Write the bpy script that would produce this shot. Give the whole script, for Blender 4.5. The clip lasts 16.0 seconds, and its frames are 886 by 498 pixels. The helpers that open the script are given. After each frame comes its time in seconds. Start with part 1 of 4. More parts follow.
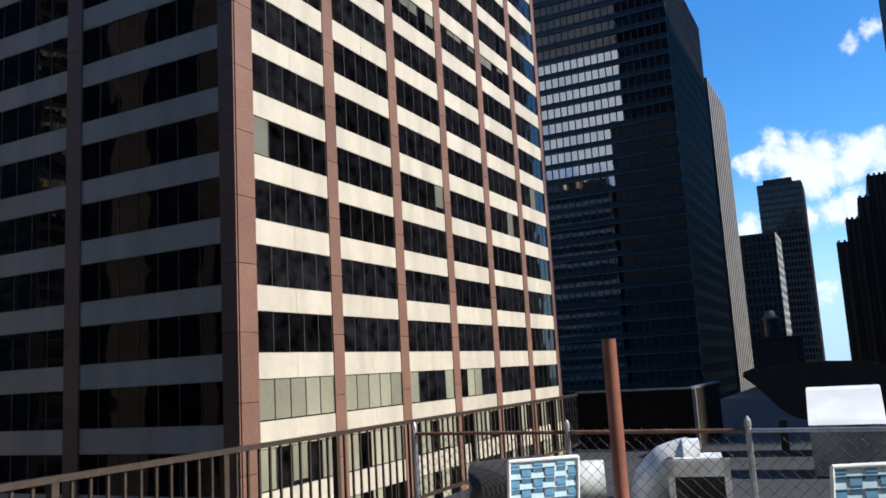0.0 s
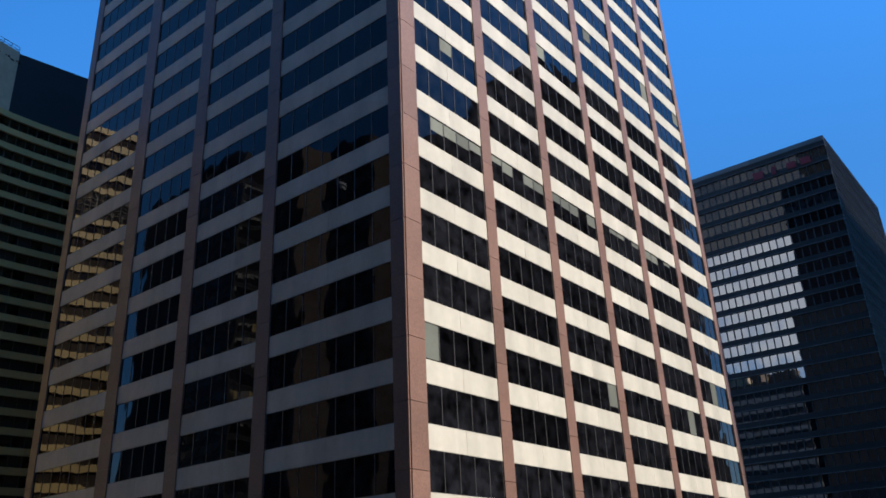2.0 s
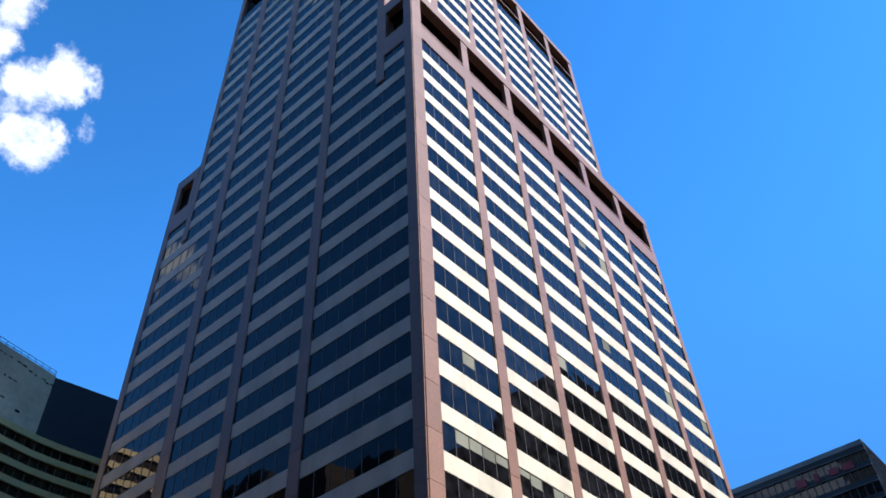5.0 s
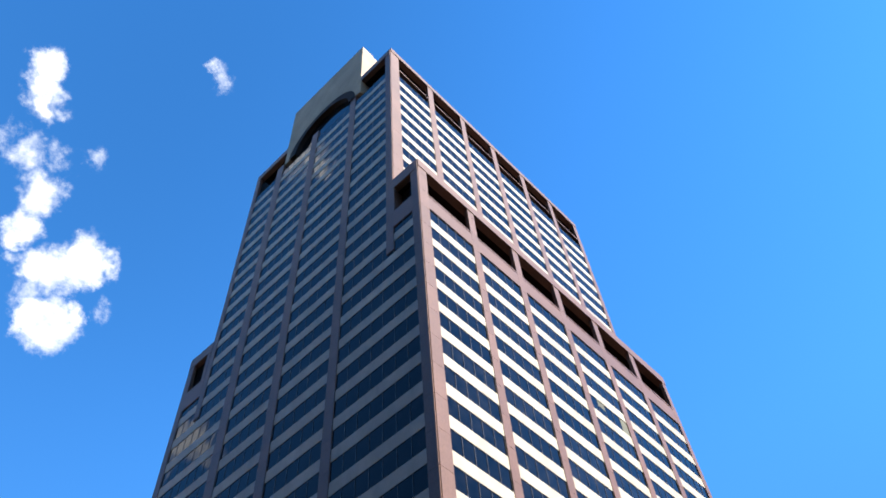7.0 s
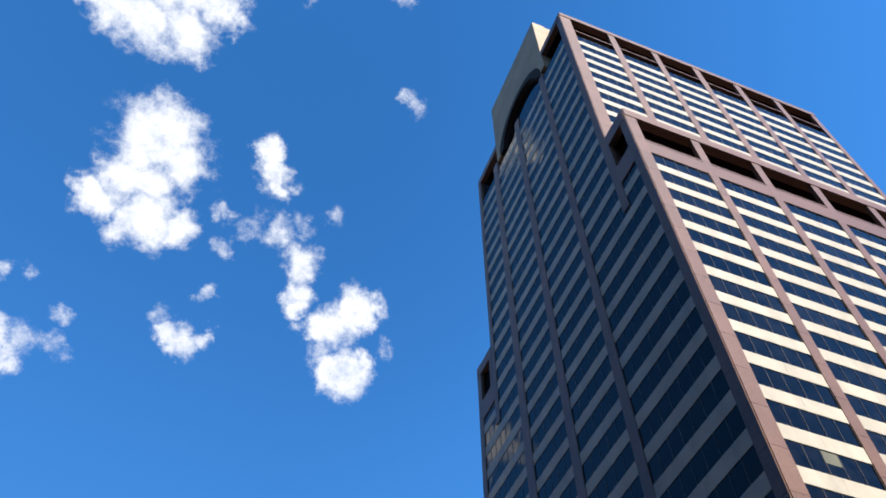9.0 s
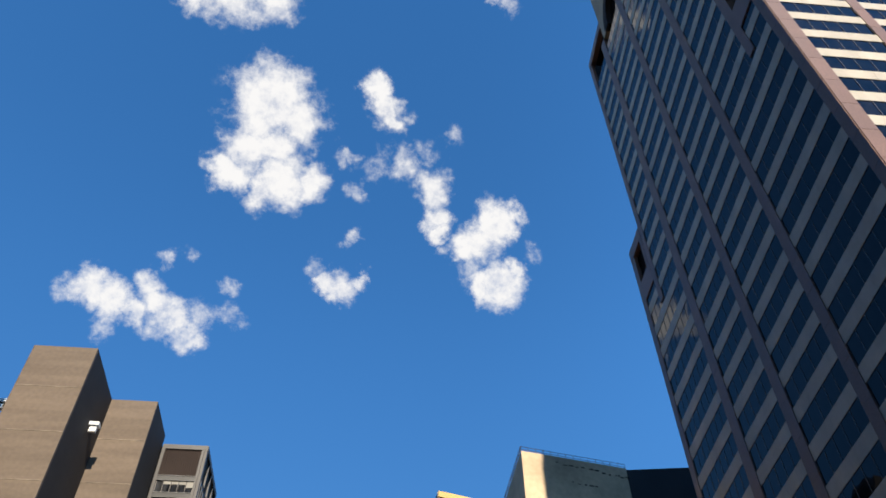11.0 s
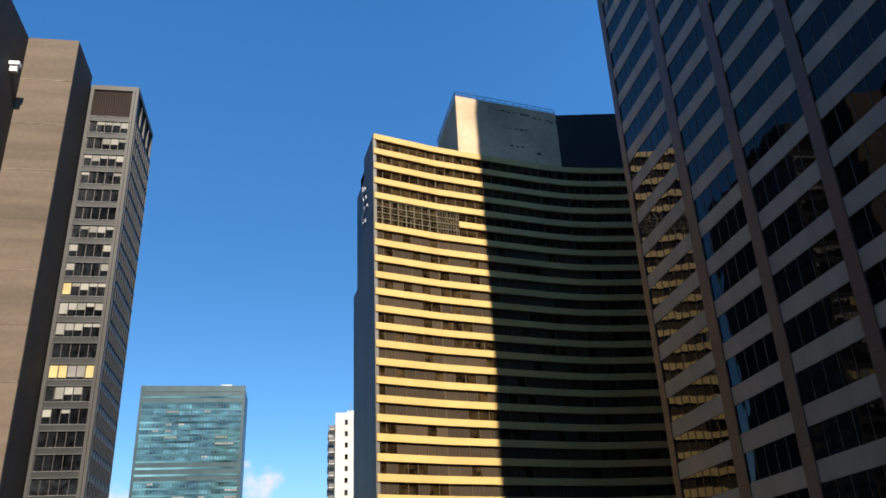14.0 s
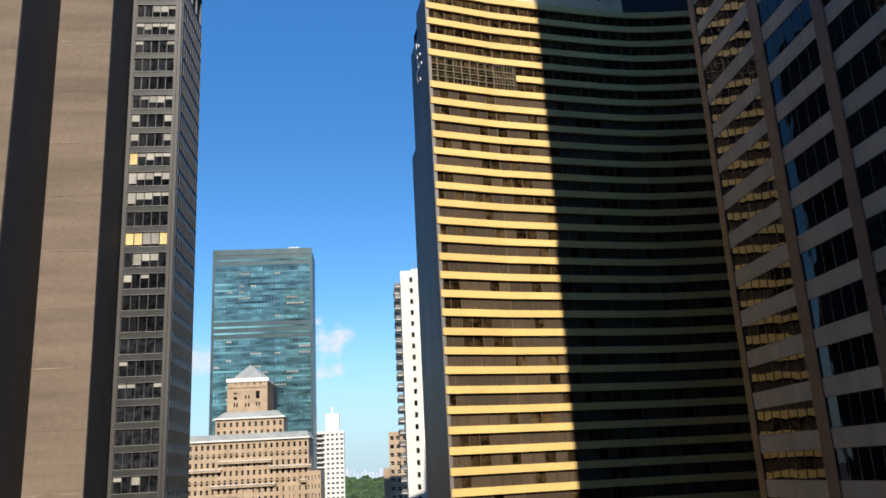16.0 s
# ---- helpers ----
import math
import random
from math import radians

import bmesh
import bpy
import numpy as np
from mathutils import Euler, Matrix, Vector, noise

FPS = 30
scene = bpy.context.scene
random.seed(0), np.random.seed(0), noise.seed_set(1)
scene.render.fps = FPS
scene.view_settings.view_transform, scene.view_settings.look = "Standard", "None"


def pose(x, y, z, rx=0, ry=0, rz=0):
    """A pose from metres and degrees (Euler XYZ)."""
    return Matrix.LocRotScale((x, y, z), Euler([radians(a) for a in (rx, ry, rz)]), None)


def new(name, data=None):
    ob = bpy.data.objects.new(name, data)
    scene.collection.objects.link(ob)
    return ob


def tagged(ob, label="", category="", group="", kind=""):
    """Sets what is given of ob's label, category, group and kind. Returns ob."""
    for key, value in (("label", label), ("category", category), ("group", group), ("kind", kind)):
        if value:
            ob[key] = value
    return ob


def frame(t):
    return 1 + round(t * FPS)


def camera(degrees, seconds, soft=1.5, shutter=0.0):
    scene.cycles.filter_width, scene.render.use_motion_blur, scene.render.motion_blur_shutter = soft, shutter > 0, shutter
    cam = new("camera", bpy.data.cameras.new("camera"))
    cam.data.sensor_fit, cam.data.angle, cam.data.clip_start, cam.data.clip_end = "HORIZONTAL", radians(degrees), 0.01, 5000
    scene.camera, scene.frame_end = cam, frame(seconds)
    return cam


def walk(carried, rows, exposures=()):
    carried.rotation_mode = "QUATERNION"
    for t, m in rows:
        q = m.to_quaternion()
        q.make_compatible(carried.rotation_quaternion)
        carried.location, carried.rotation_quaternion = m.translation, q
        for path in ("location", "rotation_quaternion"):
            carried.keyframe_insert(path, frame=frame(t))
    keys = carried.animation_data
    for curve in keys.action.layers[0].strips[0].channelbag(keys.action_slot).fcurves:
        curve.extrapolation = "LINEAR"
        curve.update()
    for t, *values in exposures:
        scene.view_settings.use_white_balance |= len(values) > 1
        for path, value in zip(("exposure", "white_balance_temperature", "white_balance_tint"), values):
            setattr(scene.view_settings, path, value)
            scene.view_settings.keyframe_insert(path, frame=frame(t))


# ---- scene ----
EYE = 46.6          # eye height over the street
cam = camera(56.97, 16.0, soft=1.7)
ROWS = [(0.0, -63.43, 8.61, -3.28), (0.5, -58.53, 10.29, -3.68), (1.0, -55.93, 14.42, -3.18), (1.5, -53.90, 18.92, -3.16), (2.0, -52.00, 23.22, -2.63), (2.5, -51.04, 28.37, -2.94), (3.0, -50.28, 32.85, -3.43), (3.5, -51.65, 35.59, -4.09), (4.0, -50.40, 37.84, -3.28), (4.5, -48.75, 41.12, -2.59), (5.0, -51.41, 44.95, -3.73), (5.2, -50.73, 45.92, -4.32), (7.3, -51.56, 57.71, -6.45), (7.5, -50.66, 58.15, -6.49), (8.0, -41.74, 59.01, -4.95), (8.5, -28.61, 57.40, 0.32), (9.0, -21.43, 56.03, -0.17), (9.2, -18.95, 55.45, -1.35), (11.3, -4.43, 48.34, -0.49), (11.5, -3.83, 47.33, -0.54), (12.0, -5.72, 43.68, -2.59), (12.5, -10.33, 38.23, -4.29), (13.0, -10.14, 33.60, -3.85), (13.5, -10.68, 28.48, -3.06), (14.0, -10.31, 24.99, -2.84), (14.5, -7.90, 20.87, -2.11), (15.0, -5.32, 18.56, -2.07), (15.5, -5.96, 19.13, -2.25), (16.0, -5.36, 15.29, -3.10)]
walk(cam, [(t, pose(0, 0, EYE, 90 + p, 0, y) @ pose(0, 0, 0, 0, 0, r)) for t, y, p, r in ROWS],
     exposures=[(0.0, 0.8, 6000, 10), (1.5, 0.66, 6000, 10), (3.5, 0.86, 6050, 10), (5.0, 1.04, 6100, 10), (7.5, 1.22, 6600, 10), (9.0, 0.82, 6550, 10), (11.5, 0.62, 7150, 10), (12.5, 0.7, 7100, 10), (14.5, 0.52, 6800, 10), (16.0, 0.52, 6650, 10)])


# ---- sky and sun ----
SUN_EL, SUN_TURN = 36.0, 5.2      # the sun stands behind the deck, a little to the right of -y
sun = new("sun", bpy.data.lights.new("sun", "SUN"))
sun.data.energy, sun.data.angle, sun.data.color = 5.0, radians(0.5), (1.0, 0.93, 0.82)
way = Vector((-math.sin(radians(SUN_TURN)) * math.cos(radians(SUN_EL)), math.cos(radians(SUN_TURN)) * math.cos(radians(SUN_EL)), -math.sin(radians(SUN_EL))))
sun.matrix_world = Matrix.Translation((0, -60, 200)) @ way.to_track_quat("-Z", "Y").to_matrix().to_4x4()

world = bpy.data.worlds.new("world")
scene.world = world
world.use_nodes = True
wt = world.node_tree
wt.nodes.clear()
# bearing, elevation and half width of each puff of a cloud, in degrees
BROAD_CLOUD = [(-16.6, 57.9, 2.9), (-17.2, 54.6, 1.9), (-12.8, 57.4, 1.9), (-18.9, 52.7, 1.3), (-13.2, 53.0, 2.1), (-9.9, 53.4, 1.4), (-15.2, 52.0, 1.3), (-15.0, 55.5, 1.6)]
HIGH_CLOUD = [(-21.6, 65.0, 1.9), (-26.2, 63.7, 2.0), (-30.5, 63.4, 1.8), (-22.5, 68.0, 2.4), (-18.6, 67.3, 1.3), (-28.0, 66.5, 2.2), (-34.0, 62.5, 1.2)]
LEAN_CLOUD = [(-2.9, 60.6, 1.15), (-2.0, 59.4, 1.2), (-0.8, 58.6, 1.1), (4.9, 53.8, 1.35), (5.1, 52.2, 1.2), (5.5, 51.0, 0.8)]
TWIN_CLOUD = [(9.5, 50.0, 1.7), (11.6, 51.2, 1.5), (13.2, 51.4, 1.1), (8.0, 49.2, 1.0), (12.0, 46.7, 1.7), (10.3, 46.9, 1.1), (13.0, 47.8, 0.9)]
LONE_CLOUD = [(-4.8, 46.6, 1.25), (-6.2, 46.6, 0.8), (-3.2, 47.1, 0.8)]
LONG_CLOUD = [(-27.0, 42.3, 1.4), (-24.5, 42.0, 1.3), (-22.0, 44.2, 1.2), (-21.0, 43.0, 1.4), (-19.9, 42.2, 1.6), (-18.2, 41.3, 1.3), (-22.8, 41.6, 1.0), (-25.8, 42.6, 1.2)]
WISPS = [(-6.7, 55.9, 0.9), (-5.3, 56.0, 0.7), (0.4, 59.6, 0.9), (-2.0, 55.2, 1.4), (1.9, 55.4, 1.3), (-4.2, 53.4, 0.8), (3.8, 56.2, 1.1), (7.1, 57.7, 0.9), (8.7, 47.8, 1.2), (15.6, 48.9, 0.9), (-7.3, 47.3, 1.1), (-17.1, 43.0, 1.3), (-14.8, 43.3, 1.1), (-15.4, 45.1, 0.8),
         (-19.7, 47.0, 0.8), (-21.3, 46.3, 0.7), (-28.7, 41.6, 0.9), (-24.3, 40.2, 0.9), (-4.4, 50.2, 0.6), (17.1, 65.7, 1.0), (14.7, 65.9, 0.6), (13.0, 73.4, 0.8), (-5.4, 70.9, 0.6), (6.2, 49.6, 0.7)]
EAST_CLOUD = [(86.3, 12.3, 1.4), (88.7, 12.4, 1.6), (90.6, 11.6, 1.6), (92.2, 11.7, 1.4), (84.9, 12.4, 0.8), (88.9, 11.2, 1.3), (89.3, 8.9, 1.0), (90.9, 9.1, 1.1), (87.5, 8.6, 0.9), (84.2, 8.4, 1.0), (92.8, 9.8, 1.4), (87.3, 11.6, 1.2)]
LOW_CLOUD = [(91.3, 18.5, 0.8), (93.0, 19.1, 0.8), (88.2, 4.1, 0.6), (88.1, 3.3, 0.5), (-3.1, 9.5, 1.2), (-3.3, 7.2, 0.9), (-11.8, 7.6, 1.6), (-3.9, 10.9, 0.5)]
UNSEEN_WEST_CLOUD = [(-76, 19, 9), (-84, 24, 8)]
CLOUDS = [(puff, wgt) for cloud, wgt in ((BROAD_CLOUD, 1.0), (HIGH_CLOUD, 1.0), (LEAN_CLOUD, 0.95), (TWIN_CLOUD, 1.0), (LONE_CLOUD, 0.85), (LONG_CLOUD, 0.9), (WISPS, 0.55), (EAST_CLOUD, 1.0), (LOW_CLOUD, 0.75), (UNSEEN_WEST_CLOUD, 1.0)) for puff in cloud]


def wnode(kind, **kw):
    n = wt.nodes.new(kind)
    for k, v in kw.items():
        if k == "operation":
            n.operation = v
        elif k == "blend":
            n.blend_type = v
    return n


def wlink(a, b):
    wt.links.new(a, b)


sky = wt.nodes.new("ShaderNodeTexSky")
sky.sky_type, sky.sun_disc = "NISHITA", False
sky.sun_elevation, sky.sun_rotation = radians(SUN_EL), radians(180 - SUN_TURN)
sky.altitude, sky.air_density, sky.dust_density, sky.ozone_density = 50, 1.0, 0.05, 4.0
tc = wt.nodes.new("ShaderNodeTexCoord")
norm = wnode("ShaderNodeVectorMath", operation="NORMALIZE")
wlink(tc.outputs["Generated"], norm.inputs[0])
warp = wt.nodes.new("ShaderNodeTexNoise")
warp.inputs["Scale"].default_value, warp.inputs["Detail"].default_value, warp.inputs["Roughness"].default_value = 20.0, 8.0, 0.62
wlink(norm.outputs[0], warp.inputs["Vector"])
wsub = wnode("ShaderNodeVectorMath", operation="SUBTRACT")
wlink(warp.outputs["Color"], wsub.inputs[0])
wsub.inputs[1].default_value = (0.5, 0.5, 0.5)
wsc = wnode("ShaderNodeVectorMath", operation="SCALE")
wlink(wsub.outputs[0], wsc.inputs[0])
wsc.inputs["Scale"].default_value = 0.07
wadd = wnode("ShaderNodeVectorMath", operation="ADD")
wlink(norm.outputs[0], wadd.inputs[0])
wlink(wsc.outputs[0], wadd.inputs[1])
total = None
for (b, e, r), wgt in CLOUDS:
    dot = wnode("ShaderNodeVectorMath", operation="DISTANCE")
    wlink(wadd.outputs[0], dot.inputs[0])
    dot.inputs[1].default_value = (math.sin(radians(b)) * math.cos(radians(e)), math.cos(radians(b)) * math.cos(radians(e)), math.sin(radians(e)))
    mr = wt.nodes.new("ShaderNodeMapRange")
    mr.inputs["From Min"].default_value, mr.inputs["From Max"].default_value = radians(r) * 1.45, radians(r) * 0.45
    mr.inputs["To Max"].default_value = wgt * 1.5
    wlink(dot.outputs["Value"], mr.inputs["Value"])
    if total is None:
        total = mr.outputs[0]
    else:
        mx = wnode("ShaderNodeMath", operation="MAXIMUM")
        wlink(total, mx.inputs[0])
        wlink(mr.outputs[0], mx.inputs[1])
        total = mx.outputs[0]
puff = wt.nodes.new("ShaderNodeTexNoise")
puff.inputs["Scale"].default_value, puff.inputs["Detail"].default_value, puff.inputs["Roughness"].default_value = 34.0, 12.0, 0.68
wlink(norm.outputs[0], puff.inputs["Vector"])
pm = wnode("ShaderNodeMath", operation="MULTIPLY_ADD")
wlink(puff.outputs["Fac"], pm.inputs[0])
pm.inputs[1].default_value, pm.inputs[2].default_value = 2.7, -1.68
ad = wnode("ShaderNodeMath", operation="ADD")
wlink(total, ad.inputs[0])
wlink(pm.outputs[0], ad.inputs[1])
al = wt.nodes.new("ShaderNodeMapRange")
al.interpolation_type = "SMOOTHSTEP"
al.inputs["From Min"].default_value, al.inputs["From Max"].default_value = -0.05, 1.35
wlink(ad.outputs[0], al.inputs["Value"])
gate = wt.nodes.new("ShaderNodeMapRange")
gate.inputs["From Min"].default_value, gate.inputs["From Max"].default_value = 0.0, 0.3
wlink(total, gate.inputs["Value"])
am = wnode("ShaderNodeMath", operation="MULTIPLY")
wlink(al.outputs[0], am.inputs[0])
wlink(gate.outputs[0], am.inputs[1])
sat = wt.nodes.new("ShaderNodeHueSaturation")
sat.inputs["Saturation"].default_value = 1.25
wlink(sky.outputs[0], sat.inputs["Color"])
tintn = wt.nodes.new("ShaderNodeMixRGB")
tintn.blend_type = "MULTIPLY"
tintn.inputs[0].default_value = 1.0
tintn.inputs[2].default_value = (0.92, 1.0, 1.06, 1)
wlink(sat.outputs[0], tintn.inputs[1])
sep = wt.nodes.new("ShaderNodeSeparateXYZ")
wlink(norm.outputs[0], sep.inputs[0])
low = wt.nodes.new("ShaderNodeMapRange")
low.interpolation_type = "SMOOTHSTEP"
low.inputs["From Min"].default_value, low.inputs["From Max"].default_value = 0.22, -0.02
low.inputs["To Max"].default_value = 0.95
wlink(sep.outputs["Z"], low.inputs["Value"])


def ramp(sock, lo, hi, top):
    n = wt.nodes.new("ShaderNodeMapRange")
    n.interpolation_type = "SMOOTHSTEP"
    n.inputs["From Min"].default_value, n.inputs["From Max"].default_value, n.inputs["To Max"].default_value = lo, hi, top
    wlink(sock, n.inputs["Value"])
    return n.outputs[0]


# the sky lightens with height, and more so towards the east
east = wnode("ShaderNodeMath", operation="MULTIPLY_ADD")
wlink(ramp(sep.outputs["X"], 0.05, 0.65, 0.42), east.inputs[0])
wlink(ramp(sep.outputs["Z"], 0.34, 0.66, 1.0), east.inputs[1])
wlink(ramp(sep.outputs["Z"], 0.35, 0.72, 0.34), east.inputs[2])
gain = wnode("ShaderNodeMath", operation="ADD")
wlink(east.outputs[0], gain.inputs[0])
gain.inputs[1].default_value = 1.0
lift = wnode("ShaderNodeVectorMath", operation="SCALE")
wlink(tintn.outputs[0], lift.inputs[0])
wlink(gain.outputs[0], lift.inputs["Scale"])
haze = wt.nodes.new("ShaderNodeMixRGB")
wlink(low.outputs[0], haze.inputs[0])
wlink(lift.outputs[0], haze.inputs[1])
haze.inputs[2].default_value = (2.9, 4.3, 5.3, 1)
mixc = wt.nodes.new("ShaderNodeMixRGB")
wlink(am.outputs[0], mixc.inputs[0])
wlink(haze.outputs[0], mixc.inputs[1])
mixc.inputs[2].default_value = (5.4, 5.6, 6.0, 1)
bg = wt.nodes.new("ShaderNodeBackground")
bg.inputs["Strength"].default_value = 0.11
wlink(mixc.outputs[0], bg.inputs["Color"])
wo = wt.nodes.new("ShaderNodeOutputWorld")
wlink(bg.outputs[0], wo.inputs["Surface"])


# ---- materials ----
def material(name, color, rough=0.7, metal=0.0, vary=0.15, grain=4.0, stain=0.25, stain_scale=0.25, bump=0.0, ior=1.45, per_piece=0.0, streak=0.0, layers=0.0):
    """A surface with grain and broad stains in world size, a little relief, and a shift of value from piece to piece."""
    m = bpy.data.materials.new(name)
    m.use_nodes = True
    t = m.node_tree
    b = t.nodes["Principled BSDF"]
    b.inputs["Roughness"].default_value, b.inputs["Metallic"].default_value, b.inputs["IOR"].default_value = rough, metal, ior
    geo = t.nodes.new("ShaderNodeNewGeometry")

    def noise_node(scale, detail, squash=None):
        n = t.nodes.new("ShaderNodeTexNoise")
        n.inputs["Scale"].default_value, n.inputs["Detail"].default_value = scale, detail
        src = geo.outputs["Position"]
        if squash:
            mp = t.nodes.new("ShaderNodeMapping")
            mp.inputs["Scale"].default_value = squash
            t.links.new(src, mp.inputs["Vector"])
            src = mp.outputs[0]
        t.links.new(src, n.inputs["Vector"])
        return n

    def remap(sock, lo, hi):
        r = t.nodes.new("ShaderNodeMapRange")
        r.inputs["From Min"].default_value, r.inputs["From Max"].default_value = 0.3, 0.7
        r.inputs["To Min"].default_value, r.inputs["To Max"].default_value = lo, hi
        t.links.new(sock, r.inputs["Value"])
        return r.outputs[0]

    g1 = noise_node(grain, 5)
    g2 = noise_node(stain_scale, 5, (0.12, 0.12, 1.3) if layers else (1, 1, 0.25) if streak else None)
    value = remap(g1.outputs["Fac"], 1 - vary, 1 + vary * 0.6)
    mul = t.nodes.new("ShaderNodeMath")
    mul.operation = "MULTIPLY"
    t.links.new(value, mul.inputs[0])
    t.links.new(remap(g2.outputs["Fac"], 1 - stain, 1 + stain * 0.4), mul.inputs[1])
    out = mul.outputs[0]
    if per_piece:
        oi = t.nodes.new("ShaderNodeObjectInfo")
        r = t.nodes.new("ShaderNodeMapRange")
        r.inputs["To Min"].default_value, r.inputs["To Max"].default_value = 1 - per_piece, 1 + per_piece * 0.5
        t.links.new(oi.outputs["Random"], r.inputs["Value"])
        m2 = t.nodes.new("ShaderNodeMath")
        m2.operation = "MULTIPLY"
        t.links.new(out, m2.inputs[0])
        t.links.new(r.outputs[0], m2.inputs[1])
        out = m2.outputs[0]
    sc = t.nodes.new("ShaderNodeVectorMath")
    sc.operation = "SCALE"
    sc.inputs[0].default_value = color
    t.links.new(out, sc.inputs["Scale"])
    t.links.new(sc.outputs[0], b.inputs["Base Color"])
    if bump:
        bn = t.nodes.new("ShaderNodeBump")
        bn.inputs["Strength"].default_value, bn.inputs["Distance"].default_value = bump, 0.03
        t.links.new(g1.outputs["Fac"], bn.inputs["Height"])
        t.links.new(bn.outputs[0], b.inputs["Normal"])
    return m


def window_glass(name, color=(0.012, 0.013, 0.015), ior=1.75, wave=0.06, rough=0.02, tint=(1, 1, 1), spread=(0.4, 1.5), patch=0.9, stretch=None):
    """Dark coated glazing: a sharp mirror that is a little wavy from pane to pane."""
    m = bpy.data.materials.new(name)
    m.use_nodes = True
    t = m.node_tree
    b = t.nodes["Principled BSDF"]
    b.inputs["Roughness"].default_value, b.inputs["IOR"].default_value = rough, ior
    b.inputs["Specular Tint"].default_value = (*tint, 1)
    geo = t.nodes.new("ShaderNodeNewGeometry")
    oi = t.nodes.new("ShaderNodeObjectInfo")
    r = t.nodes.new("ShaderNodeMapRange")
    r.inputs["To Min"].default_value, r.inputs["To Max"].default_value = spread
    t.links.new(oi.outputs["Random"], r.inputs["Value"])
    n0 = t.nodes.new("ShaderNodeTexNoise")
    n0.inputs["Scale"].default_value = patch
    src = geo.outputs["Position"]
    if stretch:
        mp = t.nodes.new("ShaderNodeMapping")
        mp.inputs["Scale"].default_value = stretch
        t.links.new(src, mp.inputs["Vector"])
        src = mp.outputs[0]
    t.links.new(src, n0.inputs["Vector"])
    m2 = t.nodes.new("ShaderNodeMath")
    m2.operation = "MULTIPLY"
    con = t.nodes.new("ShaderNodeMapRange")
    con.inputs["From Min"].default_value, con.inputs["From Max"].default_value = 0.32, 0.68
    con.inputs["To Min"].default_value, con.inputs["To Max"].default_value = 0.1, 0.9
    t.links.new(n0.outputs["Fac"], con.inputs["Value"])
    t.links.new(con.outputs[0], m2.inputs[0])
    t.links.new(r.outputs[0], m2.inputs[1])
    sc = t.nodes.new("ShaderNodeVectorMath")
    sc.operation = "SCALE"
    sc.inputs[0].default_value = tuple(c * 2 for c in color)
    t.links.new(m2.outputs[0], sc.inputs["Scale"])
    t.links.new(sc.outputs[0], b.inputs["Base Color"])
    n = t.nodes.new("ShaderNodeTexNoise")
    n.inputs["Scale"].default_value, n.inputs["Detail"].default_value = 0.35, 1.0
    t.links.new(geo.outputs["Position"], n.inputs["Vector"])
    bn = t.nodes.new("ShaderNodeBump")
    bn.inputs["Strength"].default_value, bn.inputs["Distance"].default_value = wave, 0.3
    t.links.new(n.outputs["Fac"], bn.inputs["Height"])
    t.links.new(bn.outputs[0], b.inputs["Normal"])
    return m


GRANITE = material("pink_granite", (0.18, 0.098, 0.07), 0.45, vary=0.22, grain=9, stain=0.15, per_piece=0.12)
CREAM = material("cream_panel", (0.465, 0.415, 0.33), 0.5, vary=0.06, grain=2, stain=0.2, stain_scale=0.5, per_piece=0.06, streak=1)
TOWER_GLASS = window_glass("tower_glass", (0.005, 0.005, 0.006), ior=1.27, tint=(0.62, 0.6, 0.66))
MULLION = material("dark_bronze", (0.10, 0.09, 0.085), 0.4, 0.5)
LOUVRE = material("louvre_metal", (0.035, 0.024, 0.02), 0.7, ior=1.2)
DIM_BLIND = material("glass_dimmed_blind", (0.13, 0.13, 0.10), 0.8, vary=0.06, per_piece=0.4)
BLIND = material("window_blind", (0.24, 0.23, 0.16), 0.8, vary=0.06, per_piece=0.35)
DARK_CORE = material("core_and_shade_black", (0.014, 0.010, 0.009), 0.9, ior=1.1)
STONE_CROWN = material("crown_limestone", (0.40, 0.31, 0.21), 0.7, stain=0.2)
GOLD = material("gold_enamel", (0.66, 0.45, 0.16), 0.45, 0.0, vary=0.05, grain=1.5, stain=0.12, per_piece=0.06)
GOLD_GLASS = window_glass("bronze_glass", (0.035, 0.022, 0.010), ior=1.4, wave=0.03)
BRONZE = material("bronze_frame", (0.12, 0.085, 0.05), 0.5, 0.4)
SLATE = material("slate_panel", (0.155, 0.135, 0.115), 0.5, stain=0.3, streak=1)
STUCCO = material("worn_stucco", (0.64, 0.48, 0.31), 0.85, vary=0.12, grain=1.2, stain=0.35, stain_scale=0.12)
BLACK = material("black_cladding", (0.018, 0.018, 0.02), 0.6)
CONCRETE = material("tan_concrete", (0.17, 0.127, 0.092), 0.85, vary=0.1, grain=1.4, stain=0.28, stain_scale=0.3, bump=0.3, per_piece=0.08, layers=1)
PALE_JOINT = material("pale_joint", (0.27, 0.215, 0.16), 0.9, vary=0.4, grain=0.7, stain=0.4)
GREY_METAL = material("grey_metal", (0.07, 0.065, 0.06), 0.5, 0.3, stain=0.25)
OFFICE_GLASS = window_glass("office_glass", (0.012, 0.013, 0.015), ior=1.8, wave=0.1)
SLAB_GLASS = window_glass("slab_glass", (0.008, 0.010, 0.014), ior=3.6, wave=0.02)
SLAB_METAL = material("slab_metal", (0.018, 0.018, 0.018), 0.55, 0.1)
RIB_METAL = material("rib_metal", (0.055, 0.054, 0.052), 0.5, 0.2)
RIB = material("pale_rib", (0.20, 0.18, 0.155), 0.7)
